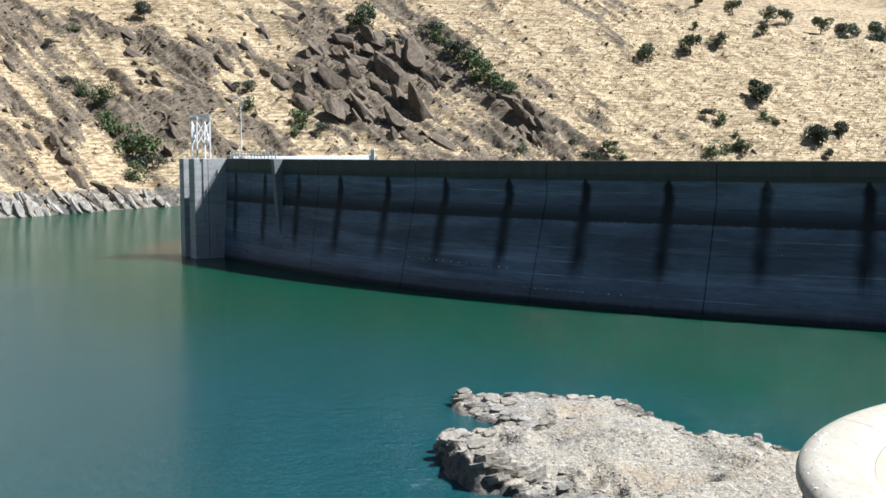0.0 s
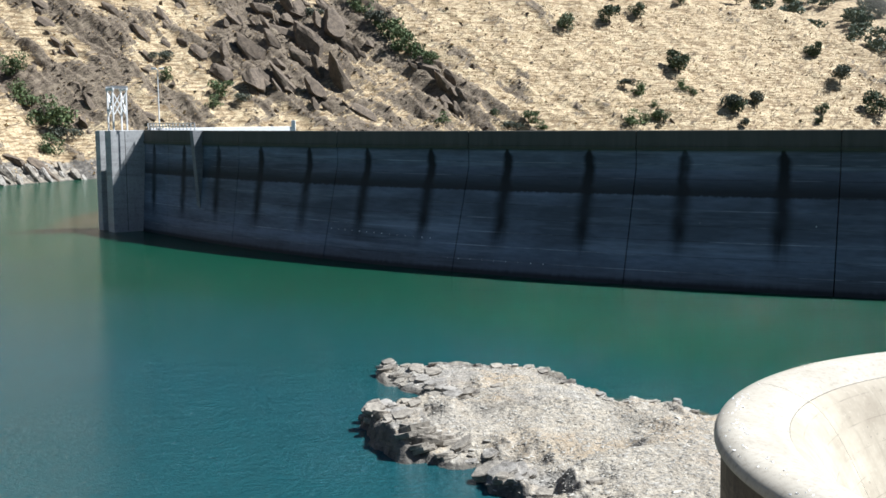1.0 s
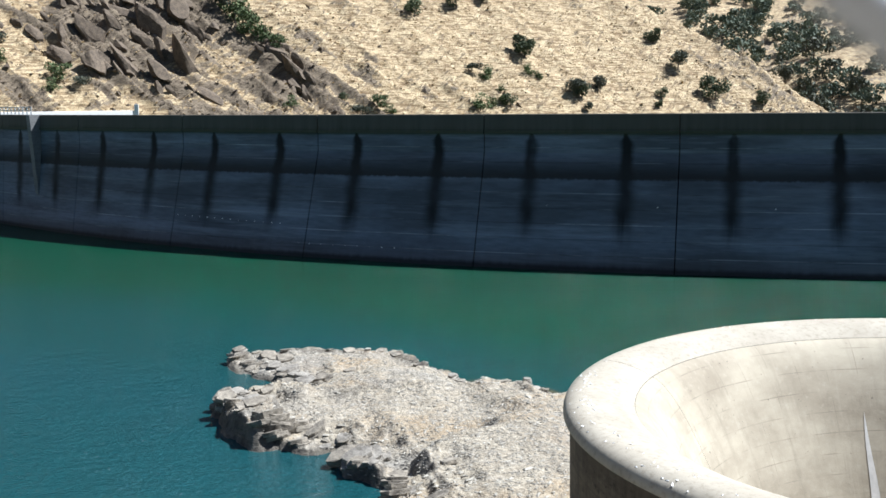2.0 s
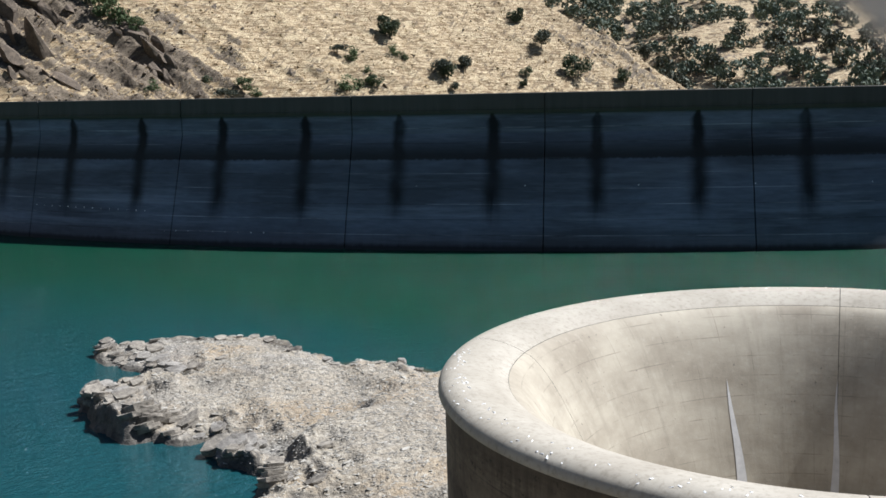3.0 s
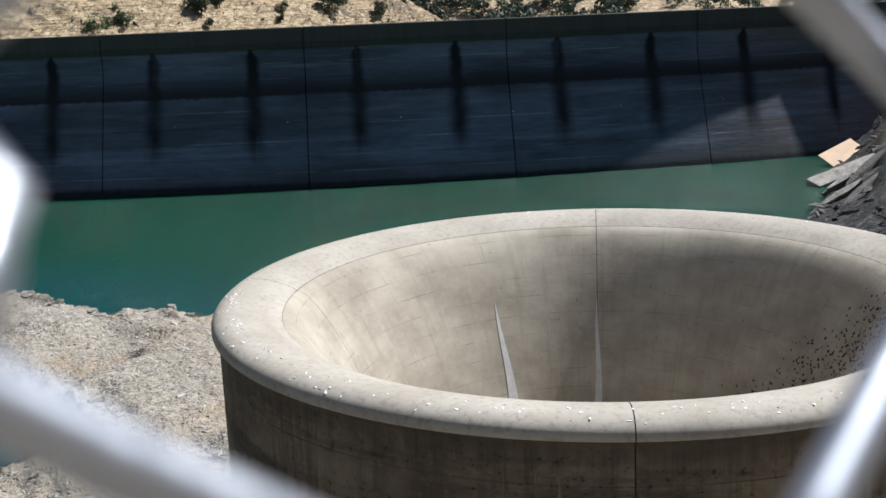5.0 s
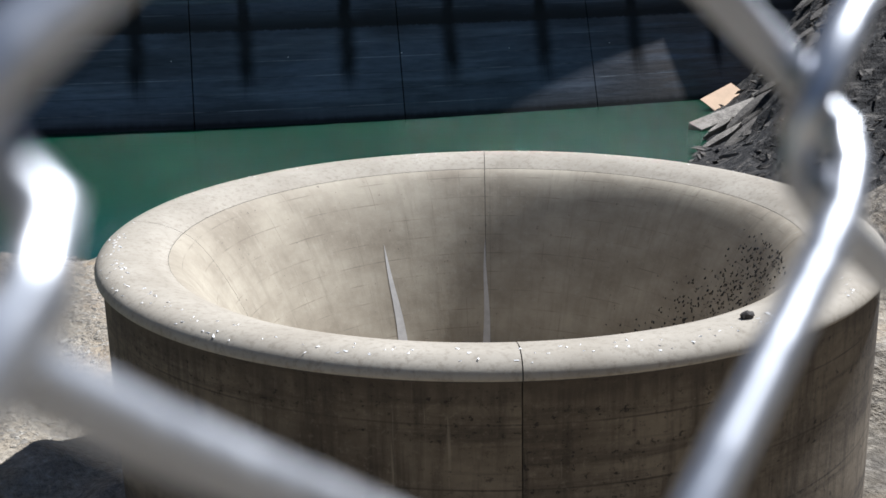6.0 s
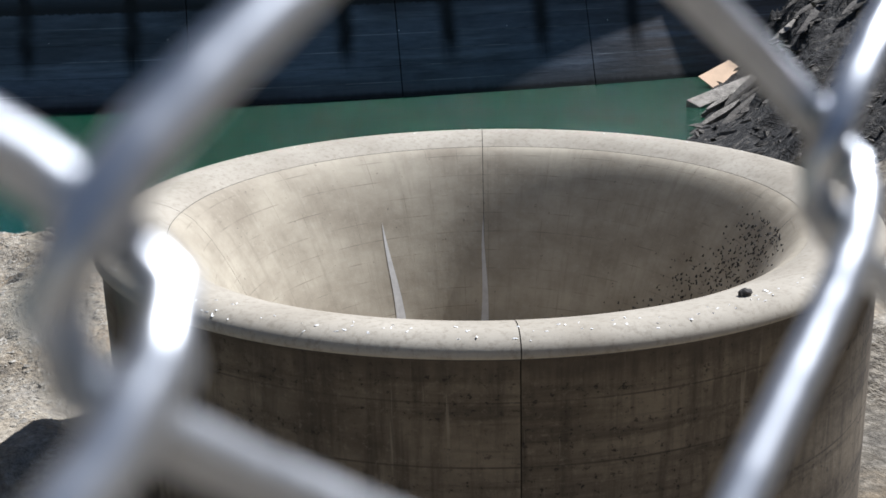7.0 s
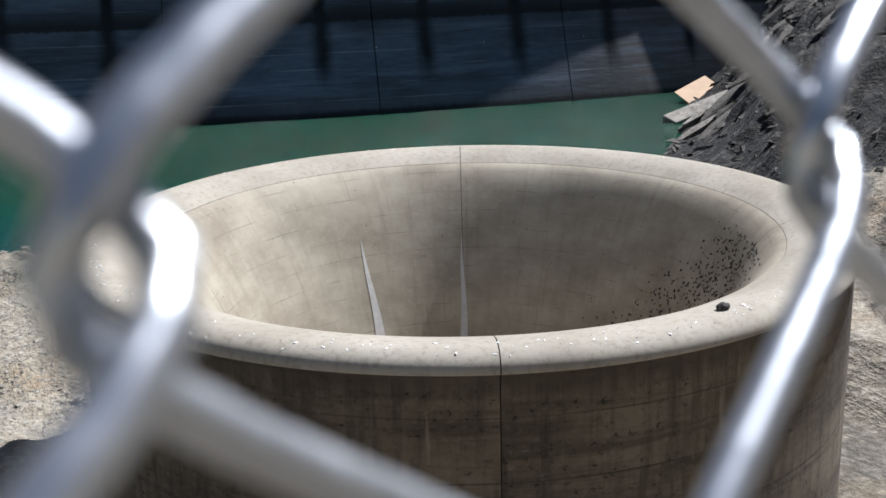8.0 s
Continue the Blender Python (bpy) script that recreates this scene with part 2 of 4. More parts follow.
def mat_dam():
    """Weathered concrete: u runs along the wall from a joint, v is the height above the lake."""
    n = Nodes("dam_concrete")
    uv = n.coords("UV")
    u, v, _ = n.split(uv)
    grain = n.noise(n.scaled(uv, (0.6, 3.0, 1)), 1.0, 6, 0.65)
    drip = n.noise(n.scaled(uv, (1.4, 0.1, 1)), 1.0, 5, 0.6)
    lift = n.math("ABSOLUTE", n.math("SUBTRACT", n.math("FRACT", n.math("DIVIDE", v, 1.52)), 0.5))
    cloud = n.noise(n.scaled(uv, (0.07, 0.25, 1)), 1.0, 4, 0.6)
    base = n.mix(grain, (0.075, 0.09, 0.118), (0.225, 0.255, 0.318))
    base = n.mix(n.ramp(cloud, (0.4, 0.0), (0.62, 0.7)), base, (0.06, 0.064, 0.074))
    # browner towards the abutment: warm bounce light off the rocks put into the colour
    base = n.mix(n.step(n.math("ADD", u, n.math("MULTIPLY", cloud, 12.0)), 74.0, 92.0, 0.75, 0.0), base, n.mix(grain, (0.1, 0.078, 0.06), (0.24, 0.2, 0.165)))
    base = n.mix(n.math("MULTIPLY", n.step(lift, 0.46, 0.5), 0.6), base, (0.03, 0.03, 0.03))
    salt = n.noise(n.scaled(uv, (0.09, 0.9, 1)), 1.0, 5, 0.7)
    base = n.mix(n.math("MULTIPLY", n.step(lift, 0.455, 0.49), n.ramp(salt, (0.47, 0.0), (0.62, 0.85))), base, (0.42, 0.44, 0.47))
    base = n.mix(n.ramp(n.noise(n.scaled(uv, (0.05, 0.7, 1)), 1.0, 5, 0.7), (0.5, 0.0), (0.66, 0.65)), base, (0.25, 0.28, 0.33))
    # dark drip streaks that hang from the drains, two to a block
    wob = n.math("MULTIPLY", n.math("SUBTRACT", n.noise(n.scaled(uv, (0.3, 0.5, 1)), 1.0, 4), 0.5), 0.9)
    m = n.math("FRACT", n.math("DIVIDE", n.math("ADD", u, wob), 20.28))
    a = n.math("ABSOLUTE", n.math("SUBTRACT", n.math("MULTIPLY", n.math("ABSOLUTE", n.math("SUBTRACT", m, 0.5)), 20.28), 4.94))
    wide = n.step(v, 8.8, 10.0, 1.25, 0.8)
    wide = n.math("MULTIPLY", wide, n.step(v, 12.6, 13.7, 1.0, 0.25))
    streak = n.math("SUBTRACT", 1.0, n.step(n.math("DIVIDE", a, wide), n.step(v, 8.5, 10.0, 0.05, 0.3), 1.15))
    streak = n.math("MULTIPLY", streak, n.step(n.math("ADD", v, n.math("MULTIPLY", drip, 3.0)), 3.4, 7.4))
    streak = n.math("MULTIPLY", streak, n.step(v, 13.6, 13.75, 1.0, 0.0))
    streak = n.math("MULTIPLY", streak, n.ramp(n.noise(n.scaled(uv, (0.16, 0.12, 1)), 1.0, 4, 0.6), (0.3, 0.6), (0.48, 1.0)))
    base = n.mix(n.math("MULTIPLY", streak, 0.97), base, (0.006, 0.006, 0.007))
    # old high-water stain; its fade upwards puts the wall's concave shading into the colour
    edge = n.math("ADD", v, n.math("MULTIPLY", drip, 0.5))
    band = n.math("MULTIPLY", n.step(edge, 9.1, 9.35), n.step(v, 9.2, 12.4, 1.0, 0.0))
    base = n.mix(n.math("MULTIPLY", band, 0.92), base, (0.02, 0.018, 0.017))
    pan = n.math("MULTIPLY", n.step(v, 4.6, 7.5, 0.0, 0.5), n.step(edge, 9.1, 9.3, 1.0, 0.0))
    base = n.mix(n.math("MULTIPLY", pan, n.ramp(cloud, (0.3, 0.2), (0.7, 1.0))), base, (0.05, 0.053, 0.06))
    low = n.step(n.math("ADD", v, drip), 1.0, 3.2, 1.0, 0.0)
    base = n.mix(n.math("MULTIPLY", low, 0.55), base, (0.06, 0.055, 0.05))
    # near-black foot: the waterline's shade and dark reflection put into the colour
    foot_shade = n.step(n.math("ADD", v, n.math("MULTIPLY", n.math("SUBTRACT", drip, 0.5), 0.5)), 0.25, 0.75, 0.9, 0.0)
    base = n.mix(foot_shade, base, (0.012, 0.012, 0.012))
    top = n.step(v, 13.5, 13.7)
    base = n.mix(top, base, n.mix(drip, (0.055, 0.05, 0.04), (0.115, 0.107, 0.09)))
    moss = n.math("MULTIPLY", n.step(v, 13.2, 13.7), n.step(n.math("ADD", v, n.math("MULTIPLY", drip, 0.9)), 14.1, 14.9, 1.0, 0.0))
    base = n.mix(n.math("MULTIPLY", moss, 0.7), base, (0.045, 0.052, 0.026))
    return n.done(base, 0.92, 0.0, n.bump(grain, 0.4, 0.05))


def mat_concrete(name, dark, light, stain, scale=1.0, stain_amount=0.5):
    """Cast concrete with board marks, drips and stains."""
    n = Nodes(name)
    p = n.coords()
    fine = n.noise(p, 6.0 * scale, 6, 0.7)
    cloud = n.noise(p, 0.35 * scale, 5, 0.6)
    drip = n.noise(n.scaled(p, (2.2, 2.2, 0.22)), 1.0 * scale, 5, 0.65)
    belts = n.noise(n.scaled(p, (0.15, 0.15, 2.4)), 1.0 * scale, 4, 0.6)
    col = n.mix(n.ramp(cloud, (0.3, 0.0), (0.7, 1.0)), dark, light)
    col = n.mix(n.math("MULTIPLY", n.ramp(drip, (0.52, 0.0), (0.8, 1.0)), stain_amount * 0.6), col, stain)
    col = n.mix(n.math("MULTIPLY", n.ramp(belts, (0.48, 0.0), (0.72, 1.0)), stain_amount * 0.85), col, stain)
    col = n.mix(n.ramp(fine, (0.33, 0.5), (0.5, 0.0)), col, stain)
    return n.done(col, 0.85, 0.0, n.bump(fine, 0.35, 0.02))


def mat_drum():
    """Old drum wall: brown stains in belts, pale drips, dark pitted rows. u runs round it, v is the height from the lip."""
    n = Nodes("stained_drum_concrete")
    uv = n.coords("UV")
    u, v, _ = n.split(uv)
    fine = n.noise(n.scaled(uv, (5, 5, 1)), 1.0, 6, 0.75)
    cloud = n.noise(n.scaled(uv, (0.25, 0.5, 1)), 1.0, 5, 0.65)
    drip = n.noise(n.scaled(uv, (2.6, 0.22, 1)), 1.0, 5, 0.65)
    thin = n.noise(n.scaled(uv, (7.0, 0.3, 1)), 1.0, 3, 0.5)
    belt = n.noise(n.scaled(uv, (0.12, 1.4, 1)), 1.0, 5, 0.65)
    col = n.mix(n.ramp(cloud, (0.34, 0.0), (0.66, 1.0)), (0.085, 0.066, 0.045), (0.2, 0.165, 0.118))
    col = n.mix(n.ramp(drip, (0.46, 0.0), (0.68, 0.7)), col, (0.035, 0.026, 0.018))
    col = n.mix(n.ramp(belt, (0.5, 0.0), (0.66, 0.7)), col, (0.032, 0.024, 0.017))
    col = n.mix(n.ramp(thin, (0.66, 0.0), (0.74, 0.6)), col, (0.26, 0.225, 0.17))
    lift = n.math("ABSOLUTE", n.math("SUBTRACT", n.math("FRACT", n.math("DIVIDE", v, 1.5)), 0.5))
    col = n.mix(n.math("MULTIPLY", n.step(lift, 0.475, 0.5), n.ramp(cloud, (0.35, 0.2), (0.6, 0.8))), col, (0.03, 0.023, 0.017))
    pits = n.math("MULTIPLY", n.ramp(fine, (0.57, 0.0), (0.62, 1.0)), n.ramp(belt, (0.4, 0.05), (0.55, 0.95)))
    col = n.mix(pits, col, (0.012, 0.01, 0.008))
    col = n.mix(n.ramp(fine, (0.32, 0.45), (0.46, 0.0)), col, (0.24, 0.205, 0.15))
    # darker just below the lip, with an uneven lower edge
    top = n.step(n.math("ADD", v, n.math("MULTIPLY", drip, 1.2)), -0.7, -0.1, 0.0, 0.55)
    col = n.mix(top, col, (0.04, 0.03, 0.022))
    return n.done(col, 0.9, 0.0, n.bump(fine, 0.5, 0.03))


def mat_funnel():
    """Weathered cast concrete with form lines, run marks and pits. u runs round the bowl, v is the height."""
    n = Nodes("weathered_funnel_concrete")
    uv, p = n.coords("UV"), n.coords()
    u, v, _ = n.split(uv)
    fine = n.noise(p, 5.0, 6, 0.72)
    cloud = n.noise(n.scaled(uv, (0.22, 0.5, 1)), 1.0, 5, 0.65)
    run = n.noise(n.scaled(uv, (2.4, 0.3, 1)), 1.0, 5, 0.65)
    col = n.mix(n.ramp(cloud, (0.34, 0.0), (0.66, 1.0)), (0.26, 0.222, 0.165), (0.43, 0.382, 0.295))
    col = n.mix(n.ramp(run, (0.5, 0.0), (0.72, 0.3)), col, (0.17, 0.142, 0.102))
    col = n.mix(n.ramp(run, (0.26, 0.3), (0.4, 0.0)), col, (0.46, 0.42, 0.34))
    lift = n.math("ABSOLUTE", n.math("SUBTRACT", n.math("FRACT", n.math("DIVIDE", n.math("ADD", v, n.math("MULTIPLY", n.math("SUBTRACT", cloud, 0.5), 0.06)), 0.62)), 0.5))
    side = n.math("ABSOLUTE", n.math("SUBTRACT", n.math("FRACT", n.math("DIVIDE", u, 1.3)), 0.5))
    lines = n.math("MULTIPLY", n.math("MAXIMUM", n.step(lift, 0.465, 0.495), n.step(side, 0.485, 0.498)), n.ramp(n.noise(n.scaled(uv, (0.6, 1.2, 1)), 1.0, 4, 0.6), (0.45, 0.0), (0.62, 0.55)))
    col = n.mix(lines, col, (0.13, 0.108, 0.078))
    col = n.mix(n.ramp(fine, (0.64, 0.0), (0.7, 0.8)), col, (0.08, 0.065, 0.05))
    col = n.mix(n.ramp(fine, (0.3, 0.4), (0.45, 0.0)), col, (0.45, 0.41, 0.33))
    return n.done(col, 0.88, 0.0, n.bump(fine, 0.4, 0.02))


def mat_rock(name, dark, light):
    n = Nodes(name)
    p = n.position()
    a = n.noise(p, 0.7, 6, 0.65)
    b = n.noise(n.scaled(p, (1, 1, 2.5), (25, 20, 0)), 3.0, 5, 0.7)
    col = n.mix(n.ramp(n.math("MULTIPLY", n.math("ADD", a, b), 0.5), (0.36, 0.0), (0.62, 1.0)), dark, light)
    return n.done(col, 0.92, 0.0, n.bump(b, 0.7, 0.12))


def mat_leaf(name, dark, light):
    n = Nodes(name)
    info = n.tree.nodes.new("ShaderNodeObjectInfo").outputs["Random"]
    isl = n.tree.nodes.new("ShaderNodeNewGeometry").outputs["Random Per Island"]
    col = n.mix(n.math("MULTIPLY", n.math("ADD", info, isl), 0.5), dark, light)
    return n.done(col, 0.8)


def mat_metal():
    n = Nodes("galvanised_steel")
    p = n.coords()
    a = n.noise(p, 260.0, 4, 0.6)
    col = n.mix(a, (0.47, 0.49, 0.52), (0.67, 0.69, 0.72))
    return n.done(col, n.ramp(a, (0.3, 0.26), (0.7, 0.42)), 0.9, n.bump(a, 0.1, 0.0005))


WATER, TERRAIN, DAM = mat_water(), mat_terrain(), mat_dam()
RIM = mat_concrete("pale_spillway_concrete", (0.3, 0.265, 0.208), (0.42, 0.38, 0.31), (0.18, 0.152, 0.11), 1.0, 0.4)
DRUM = mat_drum()
FUNNEL = mat_funnel()
CRACK = mat_plain("dark_joint_filler", (0.05, 0.045, 0.04), 0.95)
ROCK_DARK = mat_rock("dark_brown_rock", (0.034, 0.025, 0.018), (0.18, 0.136, 0.094))
ROCK_PALE = mat_rock("pale_shore_rock", (0.1, 0.088, 0.072), (0.36, 0.33, 0.285))
ROCK_SHORE = mat_rock("grey_layered_shore_rock", (0.045, 0.037, 0.029), (0.34, 0.3, 0.24))
# bank rock kept dark, with the bank's shade put into its colour
ROCK_BANK = mat_rock("shade_dark_bank_rock", (0.025, 0.022, 0.02), (0.15, 0.135, 0.115))
FIN_MAT = mat_concrete("grey_fin_concrete", (0.13, 0.135, 0.14), (0.24, 0.24, 0.24), (0.06, 0.06, 0.06), 0.6, 0.6)
LEAF = mat_leaf("oak_leaves", (0.04, 0.056, 0.026), (0.1, 0.125, 0.06))
SCRUB = mat_leaf("scrub_leaves", (0.05, 0.075, 0.025), (0.12, 0.16, 0.06))
BARK = mat_plain("grey_bark", (0.16, 0.13, 0.1), 0.95, scale=8)
STEEL = mat_metal()
WHITE_PAINT = mat_plain("weathered_white_paint", (0.75, 0.74, 0.72), 0.6, vary=0.1)
TAN_BOARD = mat_plain("pale_tan_board", (0.6, 0.42, 0.27), 0.8, scale=0.6, vary=0.12)
TOWER_MAT = mat_concrete("grey_tower_concrete", (0.3, 0.3, 0.295), (0.46, 0.455, 0.44), (0.13, 0.125, 0.12), 0.4, 0.6)

# ---------------------------------------------------------------- ground
# The shore of the near bank and its rocky point, anticlockwise, water to the left of the way.
SHORE = np.array([(97.6, 88.4), (94.6, 85.2), (78.5, 70.6), (68.0, 63.0), (55, 55.5), (38, 54), (25, 57.5), (18.9, 60.7), (15.3, 64.5), (14.4, 68.2), (12.4, 75.2), (10.1, 78),
                  (5.1, 78.6), (0.7, 77.7), (0.6, 75.6), (1.1, 73), (3.4, 70), (6.2, 67.6), (3.2, 65.6), (-0.6, 64.3), (-0.1, 61.8), (0.8, 58.3), (1.8, 56.3),
                  (3.4, 55.7), (5.6, 54.4), (5.4, 51), (6.9, 48.5), (6.8, 46.5), (5.4, 44), (2, 36), (-12, 22), (-60, 8), (-400, -60), (-400, -500), (700, -500), (700, 300), (180, 60), (110, 75)])


def shore_distance(x, y):
    """Metres inland of SHORE; minus in the lake."""
    best, inside = np.full(x.shape, 1e9), np.zeros(x.shape, bool)
    for (ax, ay), (bx, by) in zip(SHORE, np.roll(SHORE, -1, 0)):
        ex, ey = bx - ax, by - ay
        t = np.clip(((x - ax) * ex + (y - ay) * ey) / (ex * ex + ey * ey), 0, 1)
        best = np.minimum(best, np.hypot(x - ax - t * ex, y - ay - t * ey))
        cross = (ay > y) != (by > y)
        inside ^= cross & (x < (bx - ax) * (y - ay) / (by - ay + 1e-12) + ax)
    return np.where(inside, best, -best)


def far_hills(x, y):
    """The dry hillside across the lake and down the canyon, and the wooded hill beyond it."""
    along = (x + 83) * 0.954 + (y - 350) * 0.3
    rise = (x + 83) * -0.3 + (y - 350) * 0.954
    left = ((x + 111) * -0.91 + (y - 290) * 0.42) * 0.72
    main = 0.8 * rise
    hill = np.maximum(left, main)
    gully = fbm(along / 55.0, rise / 160.0, 4) - 0.5
    hill = hill + 12 * gully * smooth(0, 40, hill)
    # the end of the spur, where the hill turns away
    over = np.maximum(((x - 93) * -0.09 + (y - 512) * 0.996) * smooth(20, 80, x), (x - 197) * 0.56 + (y - 521) * 0.83)
    hill = hill - np.maximum(over, 0) * 1.5
    beyond = (y * 0.80 + x * 0.60 - 560) * 0.30 + 60 * (fbm(x / 210.0 + 4, y / 210.0, 3) - 0.5)
    return hill, beyond


def height(x, y):
    d = shore_distance(x, y)
    close = np.abs(d) < 8
    d = d + np.where(close & (y < 90) & (x < 60), 2.2 * (fbm(x / 2.1 + 5, y / 2.1, 4) - 0.5), 0.0)
    n1, n2, n3 = fbm(x / 9.0, y / 9.0, 4), ridged(x / 2.0, y / 3.2, 4), fbm(x / 0.8, y / 0.8, 3)
    cliff = 0.22 + 0.85 * smooth(0.42, 0.62, fbm(x / 6.0 + 9, y / 6.0, 2)) * (y < 67)
    bank = cliff * smooth(-0.1, 0.45, d) + 0.25 * smooth(0, 5, d) + 0.075 * np.minimum(d, 19) * (1 - 0.5 * smooth(60, 68, y + 0.5 * x)) + 0.4 * (n1 - 0.5) * smooth(0, 4, d)
    rim = smooth(-0.4, 0.3, d) * (1 - smooth(2.0, 5.5, d))
    bank = bank + rim * (1.1 - 0.6 * smooth(60, 70, y + 0.3 * x)) * (n2 - 0.62) + 0.12 * (n3 - 0.5) * smooth(-1, 1, d)
    side = np.maximum(0, (x - 58) * 0.8 - (y - 50) * 0.6) * 0.62 * smooth(0, 10, d)
    slab = ridged((y * 0.98 - x * 0.2) / 2.6, (x * 0.98 + y * 0.2) / 14.0, 4)
    bank = bank + side + (slab - 0.5) * 3.8 * smooth(0.5, 6, side)
    r = np.hypot(x, y)
    bank = np.maximum(bank, np.where(d > 3, 15.4 - 0.78 * np.maximum(r - 0.8, 0), -99))
    # the hollow on the bank side of the drum
    out = np.hypot(x - 20.02, y - 26.64)
    pit = smooth(0, 3, (x - 20.02) * 0.8 - (y - 26.64) * 0.6) * smooth(0, 2, d) * (y > 2)
    bank = bank * (1 - pit) + pit * np.minimum(bank, 0.2 + 0.6 * np.maximum(out - 14.5, 0))
    bank = np.where(d < 0, np.maximum(-9.0, 0.45 * d), bank)
    hill, beyond = far_hills(x, y)
    st = stone_amount(x, y)
    w, l = beds(x, y)
    crag = ridged(w / 8.0, l / 38.0, 5) - 0.5
    chop = ridged(w / 2.6 + 3, l / 7.0, 3) - 0.5
    bumps = (fbm(x / 6.0, y / 6.0, 4) - 0.5) * 2.0 + crag * (2.0 + 7.0 * st) + chop * (0.4 + 3.2 * st)
    bumps = bumps + 0.2 * np.sin(hill * 2.6 + 7 * fbm(x / 13.0, y / 13.0, 3)) * (1 - st)
    far = np.maximum(hill + bumps * smooth(-4, 12, hill), beyond + (fbm(x / 14, y / 14, 3) - 0.5) * 4)
    far = np.maximum(far, -9)
    near = smooth(150, 210, y + 0.35 * x)
    return np.where(d > -30, np.maximum(bank, -9) * (1 - near) + far * near, np.where(y + 0.35 * x > 150, far, -9.0) * 1.0)


def beds(x, y):
    """Across and along the rock beds, which run down the slope to the right."""
    along = (x + 83) * 0.954 + (y - 350) * 0.3
    rise = (x + 83) * -0.3 + (y - 350) * 0.954
    return along * 0.74 + rise * 0.67, along * 0.67 - rise * 0.74


def stone_amount(x, y):
    """How rocky the far hillside is at a place, 0 to 1."""
    w, l = beds(x, y)
    streak = ridged(w / 11.0 + 2.2, l / 46.0, 4)
    patch = fbm(x / 38.0 + 3.1, y / 38.0, 3)
    left = 1 - smooth(-35, 75, x - 0.12 * (y - 300))
    crag = np.exp(-(((x + 22) / 34) ** 2 + ((y - 422) / 30) ** 2)) + 0.9 * np.exp(-(((x - 27) / 12) ** 2 + ((y - 420) / 16) ** 2))
    near = (y < 200) * 1.0
    return np.clip(near + left * (0.02 + 0.85 * smooth(0.54, 0.72, 0.6 * streak + 0.4 * patch)) + 0.5 * smooth(0.66, 0.8, streak) * smooth(0.45, 0.6, patch) + 0.75 * crag, 0, 1)


def pale_amount(x, y, z):
    """Washed rock and gravel by the lake: the point, and a strip along the far shore."""
    point = (1 - smooth(44, 58, x)) * (np.hypot(x, y) < 130)
    return np.clip(point + (y > 200) * (1 - smooth(2.5, 9.0, z)), 0, 1)


az = np.concatenate([np.arange(-180, -27, 3.0), np.arange(-27, 63, 0.075), np.arange(63, 180, 3.0)])
rad = np.concatenate([[0.3, 3, 8, 14], np.geomspace(20, 90, 280), np.geomspace(92, 140, 50), np.geomspace(150, 300, 16), np.geomspace(304, 560, 330), np.geomspace(565, 1300, 90), [2200, 3200, 4600]])
A, Rr = np.meshgrid(np.radians(az), rad)
gx, gy = Rr * np.sin(A), Rr * np.cos(A)
gz = height(gx, gy)
ground_mesh = grid_mesh("ground", np.stack([gx, gy, gz], -1).reshape(-1, 3), len(rad), len(az), closed=True, flip=True)
ground_mesh.attributes.new("stone", "FLOAT", "POINT").data.foreach_set("value", stone_amount(gx, gy).ravel().astype(np.float32))
ground_mesh.attributes.new("pale", "FLOAT", "POINT").data.foreach_set("value", pale_amount(gx, gy, gz).ravel().astype(np.float32))
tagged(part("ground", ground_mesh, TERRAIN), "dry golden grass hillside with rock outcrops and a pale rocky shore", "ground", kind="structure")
wa = np.radians(np.arange(0, 360, 5.0))
wr = np.array([0.1, 20, 80, 200, 500, 1200])
WA, WR = np.meshgrid(wa, wr)
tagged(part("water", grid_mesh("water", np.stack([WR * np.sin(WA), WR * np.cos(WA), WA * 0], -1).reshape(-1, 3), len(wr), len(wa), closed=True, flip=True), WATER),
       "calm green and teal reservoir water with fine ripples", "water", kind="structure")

# ---------------------------------------------------------------- dam
DC, DR = Vector((141.9, 290.5)), 206.06


def dam_at(deg, out, z):
    a = radians(deg)
    return (DC.x - (DR + out) * math.sin(a), DC.y - (DR + out) * math.cos(a), z)


dam = tagged(new("dam"), "weathered grey concrete arch dam standing in shade with dark drip streaks", "dam")
PROFILE = [(0.0, 11.6), (0.0, 13.55), (0.18, 13.6), (0.18, 13.95), (0.06, 14.0), (0.06, 15.55), (0.0, 15.62), (-0.32, 15.62), (-0.36, 15.55),
           (-0.38, 14.75), (-3.3, 14.7), (-3.32, 15.5), (-3.6, 15.55), (-3.7, 14.0), (-4.0, 6), (-6.0, -8)]
FOOT = [-8, 0, 3, 6, 9.3, 11.5]


def batter(deg, z):
    """How far the foot of the face stands out; it dies away towards the tower."""
    return 0.31 * (11.6 - z) * (1 - 0.8 * float(smooth(38, 58, deg)))


def dam_block(steps, place):
    verts, uvs = [], []
    rows = [(None, z) for z in FOOT] + PROFILE
    for out, z in rows:
        for a in steps:
            verts.append(place(a, batter(a, z) if out is None else out, z))
            uvs.append(((a - JOINTS[0]) / PERIOD * 20.28, z))
    n, m = len(rows), len(steps)
    faces = grid_faces(n, m).tolist()
    faces.append([i * m for i in range(n)])
    faces.append([i * m + m - 1 for i in range(n)][::-1])
    return mesh_from("block", verts, faces, uvs, False)


